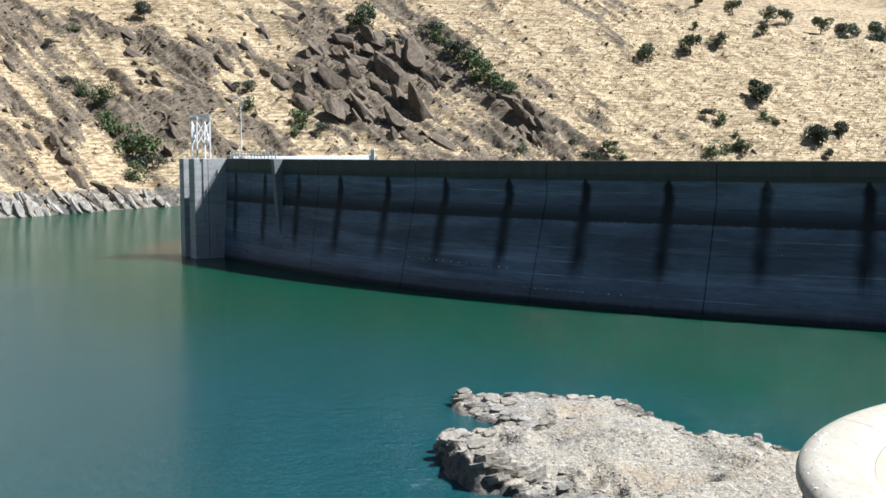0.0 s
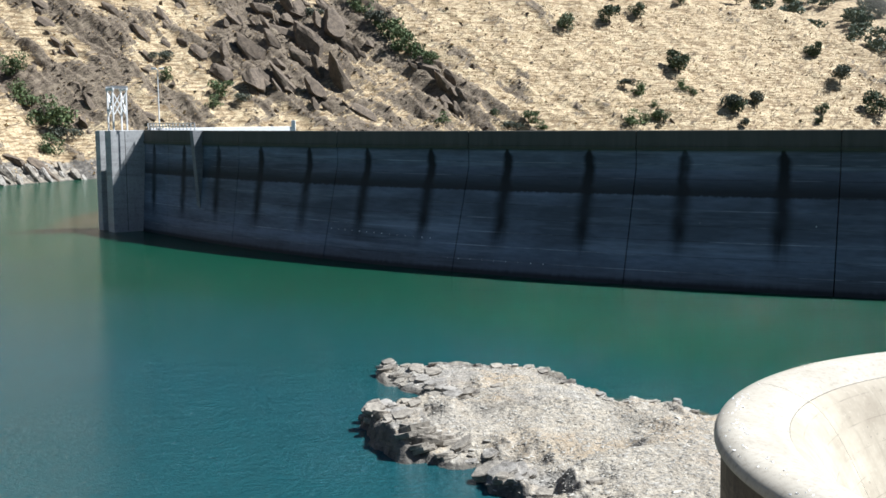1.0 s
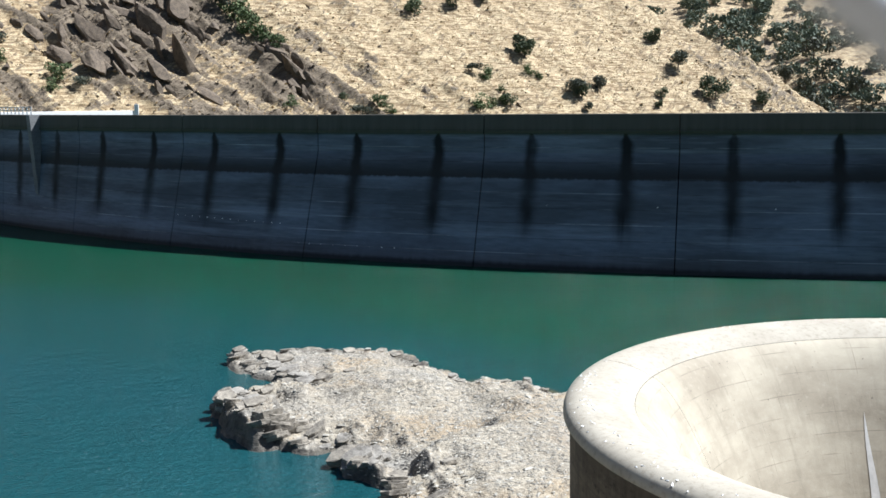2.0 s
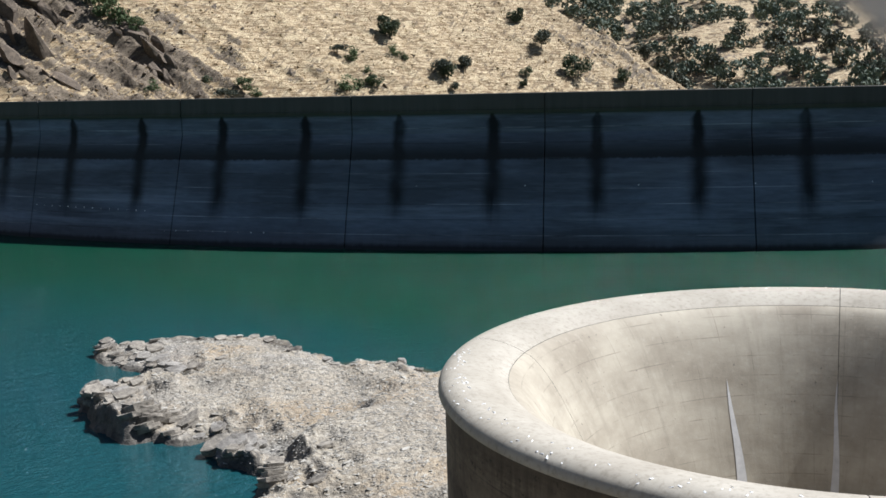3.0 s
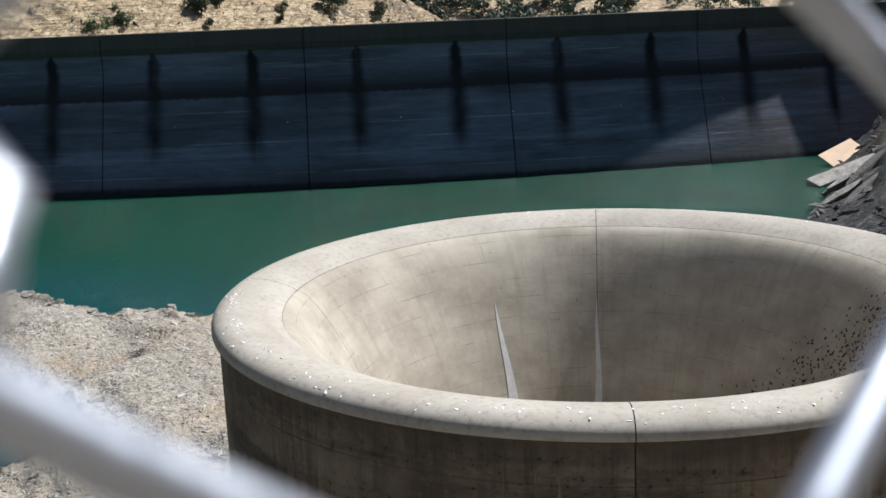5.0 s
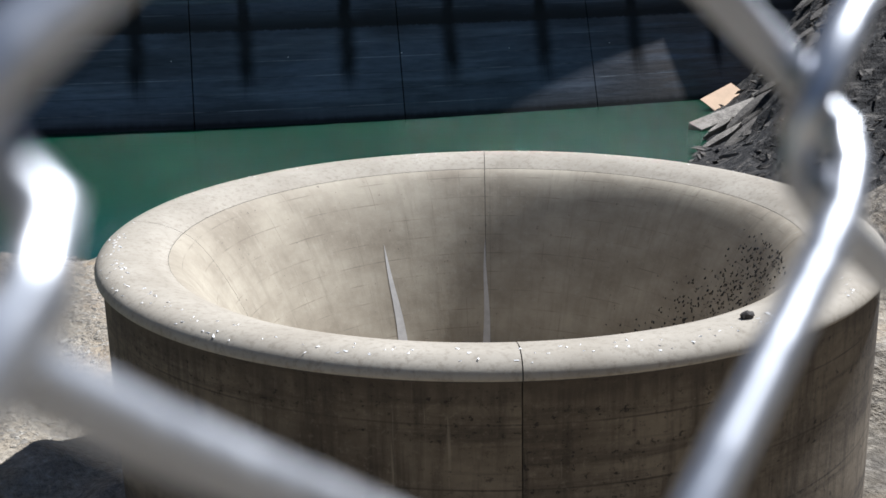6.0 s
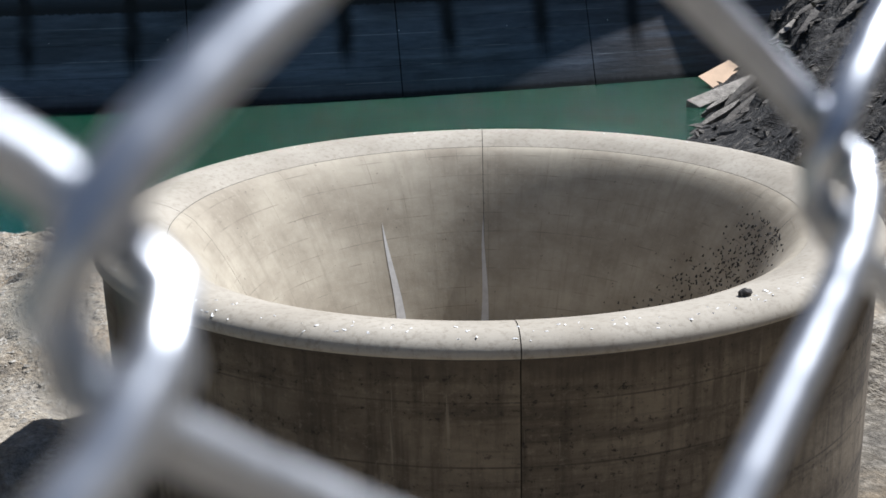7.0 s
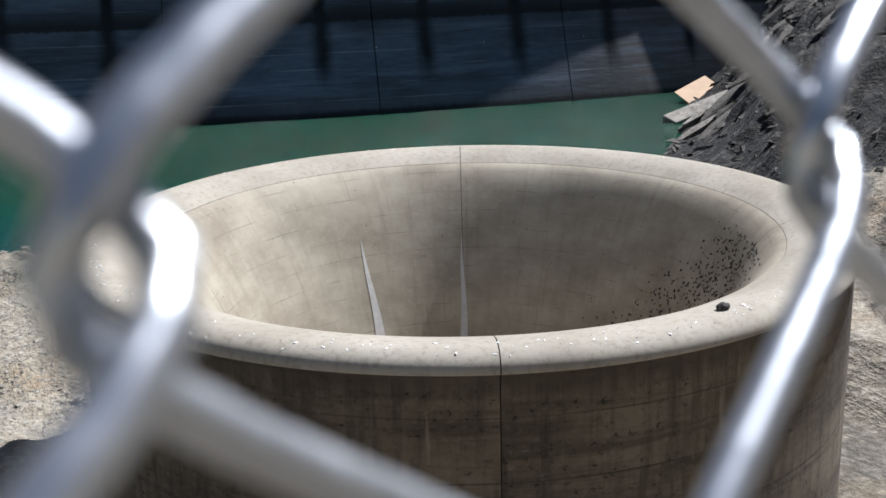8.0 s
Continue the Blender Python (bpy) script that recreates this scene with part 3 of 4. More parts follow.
def wing_at(deg, out, z):
    """The abutment wall: straight on from the crease at DAM_END, turned out of the sun."""
    far = (DAM_END - deg) * 3.6
    a = radians(DAM_END + 9.0 * min(far, 1.0))
    x, y, _ = dam_at(DAM_END, 0, 0)
    w = radians(DAM_END + 9.0)
    return (x + far * math.cos(w) - out * math.sin(a), y - far * math.sin(w) - out * math.cos(a), z)


PERIOD, DAM_END = 5.64, 12.4
JOINTS = [-5.96 + PERIOD * k for k in range(15)]
for k in range(3, 12):
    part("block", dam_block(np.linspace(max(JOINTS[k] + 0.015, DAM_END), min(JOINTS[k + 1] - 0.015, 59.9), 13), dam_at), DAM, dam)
part("wing_wall", dam_block(np.array([3.4, 5.6, 7.6, 9.6, 11.1, 12.12, 12.395]), wing_at), DAM, dam, "brown-tinted abutment wall at the end of the dam")
core = [dam_at(a, o, z) for a in np.linspace(DAM_END + 0.2, 59.8, 160) for o, z in ((-0.12, -8), (-0.12, 15.58))]
part("joint_filler", mesh_from("joint_filler", core, [[2 * i, 2 * i + 2, 2 * i + 3, 2 * i + 1] for i in range(159)], None, True), CRACK, dam)

# ---------------------------------------------------------------- spillway funnel
SC, LZ = Vector((20.02, 26.64)), 9.18
LIP = [(10.82, -13), (10.82, -4), (10.82, -0.5), (10.86, -0.46), (10.97, -0.46), (11.0, -0.43), (11.0, -0.38)]
LIP += [(10.42 + 0.58 * math.cos(a), -0.37 + 0.37 * math.sin(a)) for a in np.linspace(0.12, math.pi / 2, 9)]
LIP += [(10.1, -0.02), (9.7, -0.1), (9.35, -0.22), (9.06, -0.37)]
BOWL = [(9.05 - x, -0.38 - 1.1 * x ** 1.5) for x in np.linspace(0, 4.7, 34)] + [(4.3, -24.0)]


def bowl_radius(depth):
    return max(9.05 - (max(depth - 0.38, 0) / 1.1) ** (2 / 3), 4.3)


def lathe(name, profile, a0, a1, seg, shade=True):
    verts, uvs = [], []
    for r, z in profile:
        for a in np.linspace(radians(a0), radians(a1), seg):
            verts.append((r * math.cos(a), r * math.sin(a), z))
            uvs.append((a * 10, z))
    return mesh_from(name, verts, grid_faces(len(profile), seg).tolist(), uvs, shade)


spill = tagged(new("spillway"), "round concrete bell-mouth spillway drum with a pale rounded lip", "spillway")
spill.matrix_world = Matrix.Translation((SC.x, SC.y, LZ - 0.2)) @ Matrix.Rotation(radians(-1.15), 4, Vector((-0.8, 0.6, 0))) @ Matrix.Diagonal((1.018, 1.018, 1, 1))
SEAMS = [-123.3, -40.0, 53.4, 140.0, 236.7]
for k in range(4):
    a0, a1 = SEAMS[k], SEAMS[k + 1]
    g = 0.07
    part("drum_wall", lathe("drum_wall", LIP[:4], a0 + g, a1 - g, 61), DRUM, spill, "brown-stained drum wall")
    part("lip", lathe("lip", LIP[3:], a0 + g, a1 - g, 61), RIM, spill)
    part("funnel", lathe("funnel", BOWL, a0 + g, a1 - g, 61), FUNNEL, spill)
part("joint_filler", lathe("joint_filler", [(max(r - 0.06, 4.34) if i < 16 else r + 0.05, z - 0.05) for i, (r, z) in enumerate(LIP + BOWL)], 0, 360, 181), CRACK, spill)
# white mineral leaks below two cracks of the funnel
def leak(bearing, top, low, width):
    verts, faces = [], []
    steps = np.linspace(top, low, 14)
    for i, k in enumerate(steps):
        half = width * (i / 13) ** 0.8 / bowl_radius(k) / 2
        mid = radians(bearing) + 0.012 * math.sin(i * 0.9) / 3
        for a in (mid - half, mid - half * 0.3, mid + half * 0.4, mid + half):
            r = bowl_radius(k) - 0.015
            verts.append((r * math.cos(a), r * math.sin(a), -k))
    return mesh_from("mineral_streak", verts, grid_faces(14, 4).tolist())


DROPPING = mat_plain("white_droppings", (0.86, 0.86, 0.84), 0.9, scale=4, vary=0.05)
LEAK = mat_plain("white_mineral_crust", (0.55, 0.53, 0.5), 0.9, scale=4, vary=0.12)
part("mineral_streak", leak(82.0, 2.5, 9.0, 0.6), LEAK, spill, "white mineral streak running down")
part("mineral_streak", leak(53.5, 2.6, 9.0, 0.42), LEAK, spill, "white mineral streak running down")

CHIP_V = np.array([(-1, -0.6, -0.5), (1, -0.5, -0.5), (0.7, 0.7, -0.5), (-0.8, 0.6, -0.5), (-0.5, -0.3, 0.5), (0.5, 0.2, 0.45)])
CHIP_F = [(0, 1, 5, 4), (1, 2, 5), (2, 3, 4, 5), (3, 0, 4), (3, 2, 1, 0)]


def turns(n, rng, flat=0.35):
    """n random turns about z with a random lean."""
    a, b, c = rng.uniform(0, 2 * np.pi, n), rng.normal(0, flat, n), rng.normal(0, flat, n)
    ca, sa, cb, sb, cc, sc = np.cos(a), np.sin(a), np.cos(b), np.sin(b), np.cos(c), np.sin(c)
    m = np.empty((n, 3, 3))
    m[:, 0] = np.stack([ca * cb, ca * sb * sc - sa * cc, ca * sb * cc + sa * sc], 1)
    m[:, 1] = np.stack([sa * cb, sa * sb * sc + ca * cc, sa * sb * cc - ca * sc], 1)
    m[:, 2] = np.stack([-sb, cb * sc, cb * cc], 1)
    return m


def scatter(name, places, sizes, rng, shape=CHIP_V, faces=CHIP_F, flat=0.35):
    """One mesh of many small pieces; sizes: n by 3."""
    n, k = len(places), len(shape)
    local = shape[None] * sizes[:, None, :] * rng.uniform(0.7, 1.3, (n, k, 1))
    verts = np.einsum("nij,nkj->nki", turns(n, rng, flat), local) + places[:, None, :]
    offset = (np.arange(n) * k)[:, None]
    out = []
    for f in faces:
        out += (offset + np.array(f)[None]).tolist()
    return mesh_from(name, verts.reshape(-1, 3).tolist(), out, None, False)


def on_ground(xy, lift=0.0):
    return np.column_stack([xy, height(xy[:, 0], xy[:, 1]) + lift])


rng = np.random.default_rng(11)
def on_spillway(x, y, z):
    return np.array([tuple(spill.matrix_world @ Vector(v)) for v in zip(x, y, z)])


# bird droppings on the lip, black crust specks in the funnel
an = radians(1) * np.concatenate([rng.uniform(-215, -60, 150), rng.uniform(-60, 145, 60)])
rr = rng.uniform(10.25, 10.85, 210)
zz = np.where(rr > 10.42, -0.37 + 0.37 * np.sqrt(np.clip(1 - ((rr - 10.42) / 0.58) ** 2, 0, 1)), -0.0)
pl = on_spillway(rr * np.cos(an), rr * np.sin(an), zz + 0.004)
tagged(part("bird_droppings", scatter("bird_droppings", pl, np.column_stack([rng.uniform(0.02, 0.075, 210), rng.uniform(0.015, 0.045, 210), np.full(210, 0.014)]), rng, flat=0.2), DROPPING),
       "small white bird droppings on the pale concrete lip", "droppings", kind="stuff")
kk = rng.uniform(0.9, 5.5, 620)
an = radians(1) * (-33 + rng.normal(0, 9, 620) + (kk - 2.0) * 7)
rr = np.array([bowl_radius(k) for k in kk]) - 0.01
pl = on_spillway(rr * np.cos(an), rr * np.sin(an), -kk)
tagged(part("black_lichen", scatter("black_lichen", pl, np.column_stack([rng.uniform(0.012, 0.055, 620), rng.uniform(0.012, 0.045, 620), rng.uniform(0.025, 0.1, 620)]), rng), CRACK),
       "black lichen specks on the funnel wall", "lichen", kind="stuff")
bm = bmesh.new()
bmesh.ops.create_icosphere(bm, subdivisions=2, radius=0.16, matrix=spill.matrix_world @ pose(-0.6, -10.2, 0.05) @ Matrix.Diagonal((1.2, 0.8, 0.6, 1)))
for v in bm.verts:
    v.co += 0.05 * noise.noise_vector(v.co * 9)
tagged(part("debris_lump", bm, CRACK), "dark lump of debris lying on the lip", "debris")

# ---------------------------------------------------------------- rocks
def rock_mesh(seed, subdiv=3, cuts=13, near=0.5):
    """An angular boulder, about 2 across, cut by random planes."""
    r = random.Random(seed)
    bm = bmesh.new()
    bmesh.ops.create_icosphere(bm, subdivisions=subdiv, radius=1.25)
    for _ in range(cuts):
        n = Vector((r.gauss(0, 1), r.gauss(0, 1), r.gauss(0, 1))).normalized()
        d = r.uniform(near, 0.88)
        for v in bm.verts:
            over = v.co.dot(n) - d
            if over > 0:
                v.co -= n * over
    for v in bm.verts:
        v.co += 0.05 * noise.noise_vector(v.co * 2.3 + Vector((seed, 0, 0))) + 0.025 * noise.noise_vector(v.co * 7)
    me = bpy.data.meshes.new("boulder")
    bm.to_mesh(me)
    bm.free()
    return me


def split_rock(seed):
    """A sharp-edged block of layered rock, about 2 across: two or three stacked beds."""
    r = random.Random(seed)
    bm = bmesh.new()
    low = -1.0
    while low < 0.7:
        up = low + r.uniform(0.5, 0.9)
        dx, dy, grow = r.gauss(0, 0.12), r.gauss(0, 0.12), r.uniform(0.7, 1.0)
        pts = []
        for k in range(9):
            a = k * 0.7 + r.uniform(-0.3, 0.3)
            w = grow * r.uniform(0.75, 1.05)
            for z in (low, up):
                f = w * r.uniform(0.86, 1.06)
                pts.append(bm.verts.new((dx + f * math.cos(a), dy + f * math.sin(a), z + r.gauss(0, 0.08))))
        hull = bmesh.ops.convex_hull(bm, input=pts)
        bmesh.ops.delete(bm, geom=list({v for v in hull["geom_interior"] + hull["geom_unused"] if isinstance(v, bmesh.types.BMVert)}), context="VERTS")
        low = up - 0.05
    me = bpy.data.meshes.new("boulder")
    bm.to_mesh(me)
    bm.free()
    return me


DARK_ROCKS, PALE_ROCKS = [rock_mesh(k) for k in range(8)], [split_rock(20 + k) for k in range(8)]
for me in DARK_ROCKS:
    me.materials.append(ROCK_DARK)
SHORE_ROCKS = [split_rock(30 + k) for k in range(8)]
BANK_ROCKS = [rock_mesh(50 + k, 3, 9, 0.3) for k in range(4)]
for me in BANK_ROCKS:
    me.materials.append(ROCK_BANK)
for me in SHORE_ROCKS:
    me.materials.append(ROCK_SHORE)
for me in PALE_ROCKS:
    me.materials.append(ROCK_PALE)
pick = random.Random(5)


def lean(way, spin):
    """A turn that lays the long axis x along way."""
    return Vector(way).to_track_quat("X", "Z").to_matrix().to_4x4() @ Matrix.Rotation(spin, 4, "X")


def ground_at(x, y):
    return float(height(np.array([x]), np.array([y]))[0])


def boulder(mesh, x, y, size, way, spin, label, group, sink=0.25, z=None):
    ob = new("boulder", mesh)
    base = ground_at(x, y) if z is None else z
    ob.matrix_world = Matrix.Translation((x, y, base + size[2] * (0.5 - sink))) @ lean(way, spin) @ Matrix.Diagonal((size[0] / 2, size[1] / 2, size[2] / 2, 1))
    return tagged(ob, label, "boulder", group)


CRAG = [(-38.8, 416.9, 18.4), (-29.6, 430.5, 16.9), (-19.1, 425.9, 22.9), (-11.0, 435.2, 19.2), (-8.6, 412.4, 22.1), (-28.1, 406.2, 17.9), (-35.6, 401.4, 15.7), (-16.3, 403.8, 13.8),
        (-47.6, 404.7, 15.9), (-56.3, 412.0, 12.2), (-46.3, 431.0, 12.7), (-4.7, 429.9, 12.6), (-26.1, 442.6, 13.0), (-36.4, 438.4, 12.9), (-13.4, 447.4, 11.0), (25.2, 425.8, 12.5),
        (28.9, 419.5, 14.4), (30.6, 414.5, 12.2), (22.3, 430.2, 9.7), (33.4, 412.3, 8.1)]
LEDGES = [(-106.5, 406.6, 9.3), (-101.9, 399.5, 8.1), (-95.3, 396.2, 7.2), (-109.8, 412.3, 7.5), (-75.9, 411.2, 9.4), (-69.8, 422.6, 9.6), (-72.4, 401.6, 8.0), (-87.2, 418.3, 8.4),
          (-65.5, 435.2, 9.9), (-56.4, 447.0, 10.2), (-70.6, 441.7, 7.9), (-86.3, 376.0, 7.5), (-86.9, 370.1, 7.4), (-68.4, 377.3, 6.4), (-108.4, 335.9, 8.6), (-104.1, 332.1, 10.2),
          (-98.7, 335.6, 10.2), (-93.6, 340.4, 8.6), (-117.5, 334.8, 7.6), (-125.3, 343.3, 7.1), (-136.6, 370.9, 7.7), (-112.4, 338.5, 6.3)]
for x, y, s in CRAG:
    for k in range(4):
        f = 1.0 if k == 0 else pick.uniform(0.3, 0.6)
        dx, dy = (0, 0) if k == 0 else (pick.gauss(0, s * 0.35), pick.gauss(0, s * 0.3))
        way = (0.5 + pick.gauss(0, 0.15), -0.2 + pick.gauss(0, 0.1), -0.75 + pick.gauss(0, 0.12))
        boulder(pick.choice(DARK_ROCKS), x + dx, y + dy, (s * f, s * f * pick.uniform(0.35, 0.55), s * f * pick.uniform(0.3, 0.45)), way, pick.uniform(-0.6, 0.6),
                "dark brown angular rock slab jutting from the dry hillside", "rock slabs of the crag", 0.35)
for x, y, s in LEDGES:
    for k in range(3):
        f = 1.0 if k == 0 else pick.uniform(0.3, 0.6)
        dx, dy = (0, 0) if k == 0 else (pick.gauss(0, s * 0.5), pick.gauss(0, s * 0.4))
        way = (0.5 + pick.gauss(0, 0.2), -0.2, -0.7 + pick.gauss(0, 0.15))
        boulder(pick.choice(DARK_ROCKS), x + dx, y + dy, (s * f, s * f * 0.5, s * f * pick.uniform(0.25, 0.4)), way, pick.uniform(-0.8, 0.8),
                "brown rock ledge on the dry grass slope", "rock ledges", 0.4)
# washed slabs that dip into the lake at the foot of the far slope
for k in range(34):
    t, up = pick.uniform(0, 66), pick.uniform(-1, 5)
    s = pick.uniform(3.5, 8.5)
    way = (0.5 + pick.gauss(0, 0.1), -0.2, -0.75 + pick.gauss(0, 0.1))
    boulder(pick.choice(PALE_ROCKS if pick.random() < 0.6 else SHORE_ROCKS), -111 + 0.42 * t - 0.91 * up, 290 + 0.91 * t + 0.42 * up, (s, s * 0.45, s * pick.uniform(0.22, 0.36)), way, pick.uniform(-0.5, 0.5),
            "pale grey slab of washed rock dipping into the lake", "washed slabs of the far shore", 0.4)
# broken rock along the waterline of the point, larger on the near side
edge = SHORE[7:29]
for i, ((ax, ay), (bx, by)) in enumerate(zip(edge[:-1], edge[1:])):
    length = math.hypot(bx - ax, by - ay)
    front = i > 5
    for k in range(max(2, int(length / (0.4 if front else 0.8)))):
        t = pick.random()
        nx, ny = -(by - ay) / length, (bx - ax) / length
        off = pick.uniform(0.3, 1.4) + (pick.uniform(0, 1.8) if front and pick.random() < 0.4 else 0)
        x, y = ax + (bx - ax) * t + nx * off, ay + (by - ay) * t + ny * off
        s = pick.uniform(0.4, 1.2) * (1.8 if pick.random() < 0.12 else 1.0) if front else pick.uniform(0.35, 0.8)
        way = (0.85 + pick.gauss(0, 0.25), 0.45 + pick.gauss(0, 0.25), pick.gauss(0.12, 0.14))
        boulder(pick.choice(PALE_ROCKS if pick.random() < 0.3 else SHORE_ROCKS), x, y, (s * 1.35, s * 1.0, s * pick.uniform(0.3, 0.5)), way, pick.uniform(-0.4, 0.4),
                "angular grey weathered rock at the lake's edge", "shore rocks of the point", 0.42, max(ground_at(x, y), -0.05))
# tilted beds of the bank beside the dam, row behind row
for row in range(10):
    u, v = pick.uniform(0, 6), 2.5 + 2.6 * row
    while u < 50:
        s = pick.uniform(4, 11)
        uu, vv = u + s * 0.4, v + pick.gauss(0, 0.5)
        x, y = 68 + uu * 0.83 + vv * 0.55, 64.5 + uu * 0.56 - vv * 0.83
        u += s * 0.85
        if math.hypot(x - 88, y - 78.5) < 8.0:
            continue
        way = (0.95 + pick.gauss(0, 0.04), 0.05 + pick.gauss(0, 0.05), 0.36 + pick.gauss(0, 0.05))
        # dark rock painted in for shaded slabs, pale rock for sunlit ones
        boulder(pick.choice(BANK_ROCKS * 2 + PALE_ROCKS[:3]), x, y, (s * 1.1, pick.uniform(0.6, 1.3), pick.uniform(0.4, 0.85)), way, pick.gauss(0.5, 0.12),
                "long grey rock slab lying in tilted layers on the bank", "tilted slabs of the bank", 0.0)

GRAVEL = mat_leaf("pale_gravel", (0.13, 0.115, 0.092), (0.58, 0.54, 0.46))
# gravel of the point, loose stones and dry tufts of the hillside
xy = np.column_stack([rng.uniform(-2, 30, 40000), rng.uniform(36, 79, 40000)])
xy = xy[shore_distance(xy[:, 0], xy[:, 1]) > 0.2][:16000]
sz = rng.lognormal(-3.0, 0.5, len(xy))
tagged(part("gravel", scatter("gravel", on_ground(xy, 0.02), np.column_stack([sz * 1.3, sz, sz * 0.3]), rng, flat=0.12), GRAVEL), "loose pale gravel and flat stones on the rocky point", "gravel", kind="stuff")
xy = np.column_stack([rng.uniform(50, 120, 2600), rng.uniform(30, 92, 2600)])
xy = xy[shore_distance(xy[:, 0], xy[:, 1]) > 0.0]
sz = rng.lognormal(-1.5, 0.55, len(xy))
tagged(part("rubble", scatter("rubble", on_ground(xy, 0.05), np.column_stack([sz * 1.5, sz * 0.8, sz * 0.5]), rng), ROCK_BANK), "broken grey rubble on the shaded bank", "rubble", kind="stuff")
xy = np.column_stack([rng.uniform(-175, 275, 60000), rng.uniform(290, 545, 60000)])
hz = height(xy[:, 0], xy[:, 1])
rocky = stone_amount(xy[:, 0], xy[:, 1])
ok = (hz > 1.0) & (np.abs(far_hills(xy[:, 0], xy[:, 1])[0] - hz) < 9)
xy, rocky = xy[ok], rocky[ok]
some = rng.random(len(xy)) < 0.02 + 0.45 * rocky
stones = xy[some][:9000]
sz = rng.lognormal(-1.0, 0.55, len(stones))
tagged(part("hill_stones", scatter("hill_stones", on_ground(stones, 0.1), np.column_stack([sz * 1.3, sz * 0.9, sz * 0.75]), rng, flat=0.5), ROCK_DARK), "brown stones strewn over the dry hillside", "stones", kind="stuff")
TUFT_V = np.array([(-1, 0, 0), (1, 0.1, 0), (0.3, 0.1, 1), (0, -1, 0), (0.1, 1, 0), (-0.2, 0.1, 0.9), (-0.7, 0.6, 0), (0.7, -0.6, 0), (0.1, -0.1, 1.1)])
TUFT_F = [(0, 1, 2), (3, 4, 5), (6, 7, 8)]
tufts = xy[~some][:26000]
sz = rng.lognormal(-1.25, 0.4, len(tufts))
GRASS = mat_leaf("dry_grass", (0.3, 0.2, 0.09), (0.54, 0.41, 0.22))
tagged(part("dry_grass", scatter("dry_grass", on_ground(tufts, -0.05), np.column_stack([sz, sz, sz * 0.9]), rng, TUFT_V, TUFT_F, 0.3), GRASS), "golden dry grass tufts on the hillside", "grass", kind="stuff")

# ---------------------------------------------------------------- trees and shrubs
def crown_mesh(seed, leaves, low, wide):
    """Many small leaf clumps on several uneven lobes; the tree is 1 high."""
    r = np.random.default_rng(seed)
    lobes = [(r.normal(0, 0.17 * wide), r.normal(0, 0.17 * wide), r.uniform(low + 0.12, 0.8), r.uniform(0.14, 0.25)) for _ in range(9)]
    which = r.integers(0, 9, leaves)
    c = np.array(lobes)[which]
    v = r.normal(0, 1, (leaves, 3))
    v /= np.linalg.norm(v, axis=1)[:, None]
    p = c[:, :3] + v * (c[:, 3] * r.uniform(0.55, 1.08, leaves))[:, None] * np.array([wide, wide, 0.9])
    s = r.uniform(0.018, 0.045, leaves) * (1600 / leaves) ** 0.4
    leaf = np.array([(-1, -0.6, 0), (1, -0.5, 0.2), (0.9, 0.6, 0), (-0.8, 0.7, 0.3)])
    return scatter("crown", p, np.column_stack([s, s, s]), r, leaf, [(0, 1, 2, 3)], 1.2)


def trunk_mesh(seed):
    r = random.Random(seed)
    bm = bmesh.new()
    top = Vector((r.gauss(0, 0.04), r.gauss(0, 0.04), 0.45))
    rod_bm(bm, (0, 0, -0.06), top, 0.035, 0.022, 7)
    for k in range(4):
        a = k * 1.6 + r.random()
        mid = top * r.uniform(0.7, 1.0)
        rod_bm(bm, mid, mid + Vector((0.2 * math.cos(a), 0.2 * math.sin(a), r.uniform(0.15, 0.3))), 0.016, 0.006, 5)
    me = bpy.data.meshes.new("trunk")
    bm.to_mesh(me)
    bm.free()
    me.materials.append(BARK)
    return me


def tree_maker(name, leaves, material, low, wide, seed, label, group, category):
    t = tagged(new(name), label, category, group)
    part("trunk", trunk_mesh(seed), BARK, t)
    part("crown", crown_mesh(seed, leaves, low, wide), material, t)
    return t


# far leaves lighter and bluer than LEAF: distance haze put into their colour
WOOD_LEAF = mat_leaf("hazed_far_oak_leaves", (0.07, 0.095, 0.065), (0.15, 0.18, 0.125))
GREY_LEAF = mat_leaf("grey_leaves", (0.05, 0.058, 0.04), (0.1, 0.11, 0.075))
oaks = [tree_maker("oak_tree", 1500, LEAF if k != 2 else GREY_LEAF, 0.1, 1.15, 40 + k, "dark green oak tree standing on the dry grass slope", "oaks on the near slope", "tree") for k in range(4)]
shrubs = [tree_maker("shrub", 900, SCRUB if k < 3 else GREY_LEAF, -0.05, 1.5, 60 + k, "low green shrub among rocks and dry grass", "shrubs on the slope", "shrub") for k in range(4)]
woods = [tree_maker("woodland_oak", 300, WOOD_LEAF if k != 1 else GREY_LEAF, 0.0, 1.4, 80 + k, "round dark oak on the far wooded hill", "oaks of the far hill", "tree") for k in range(4)]
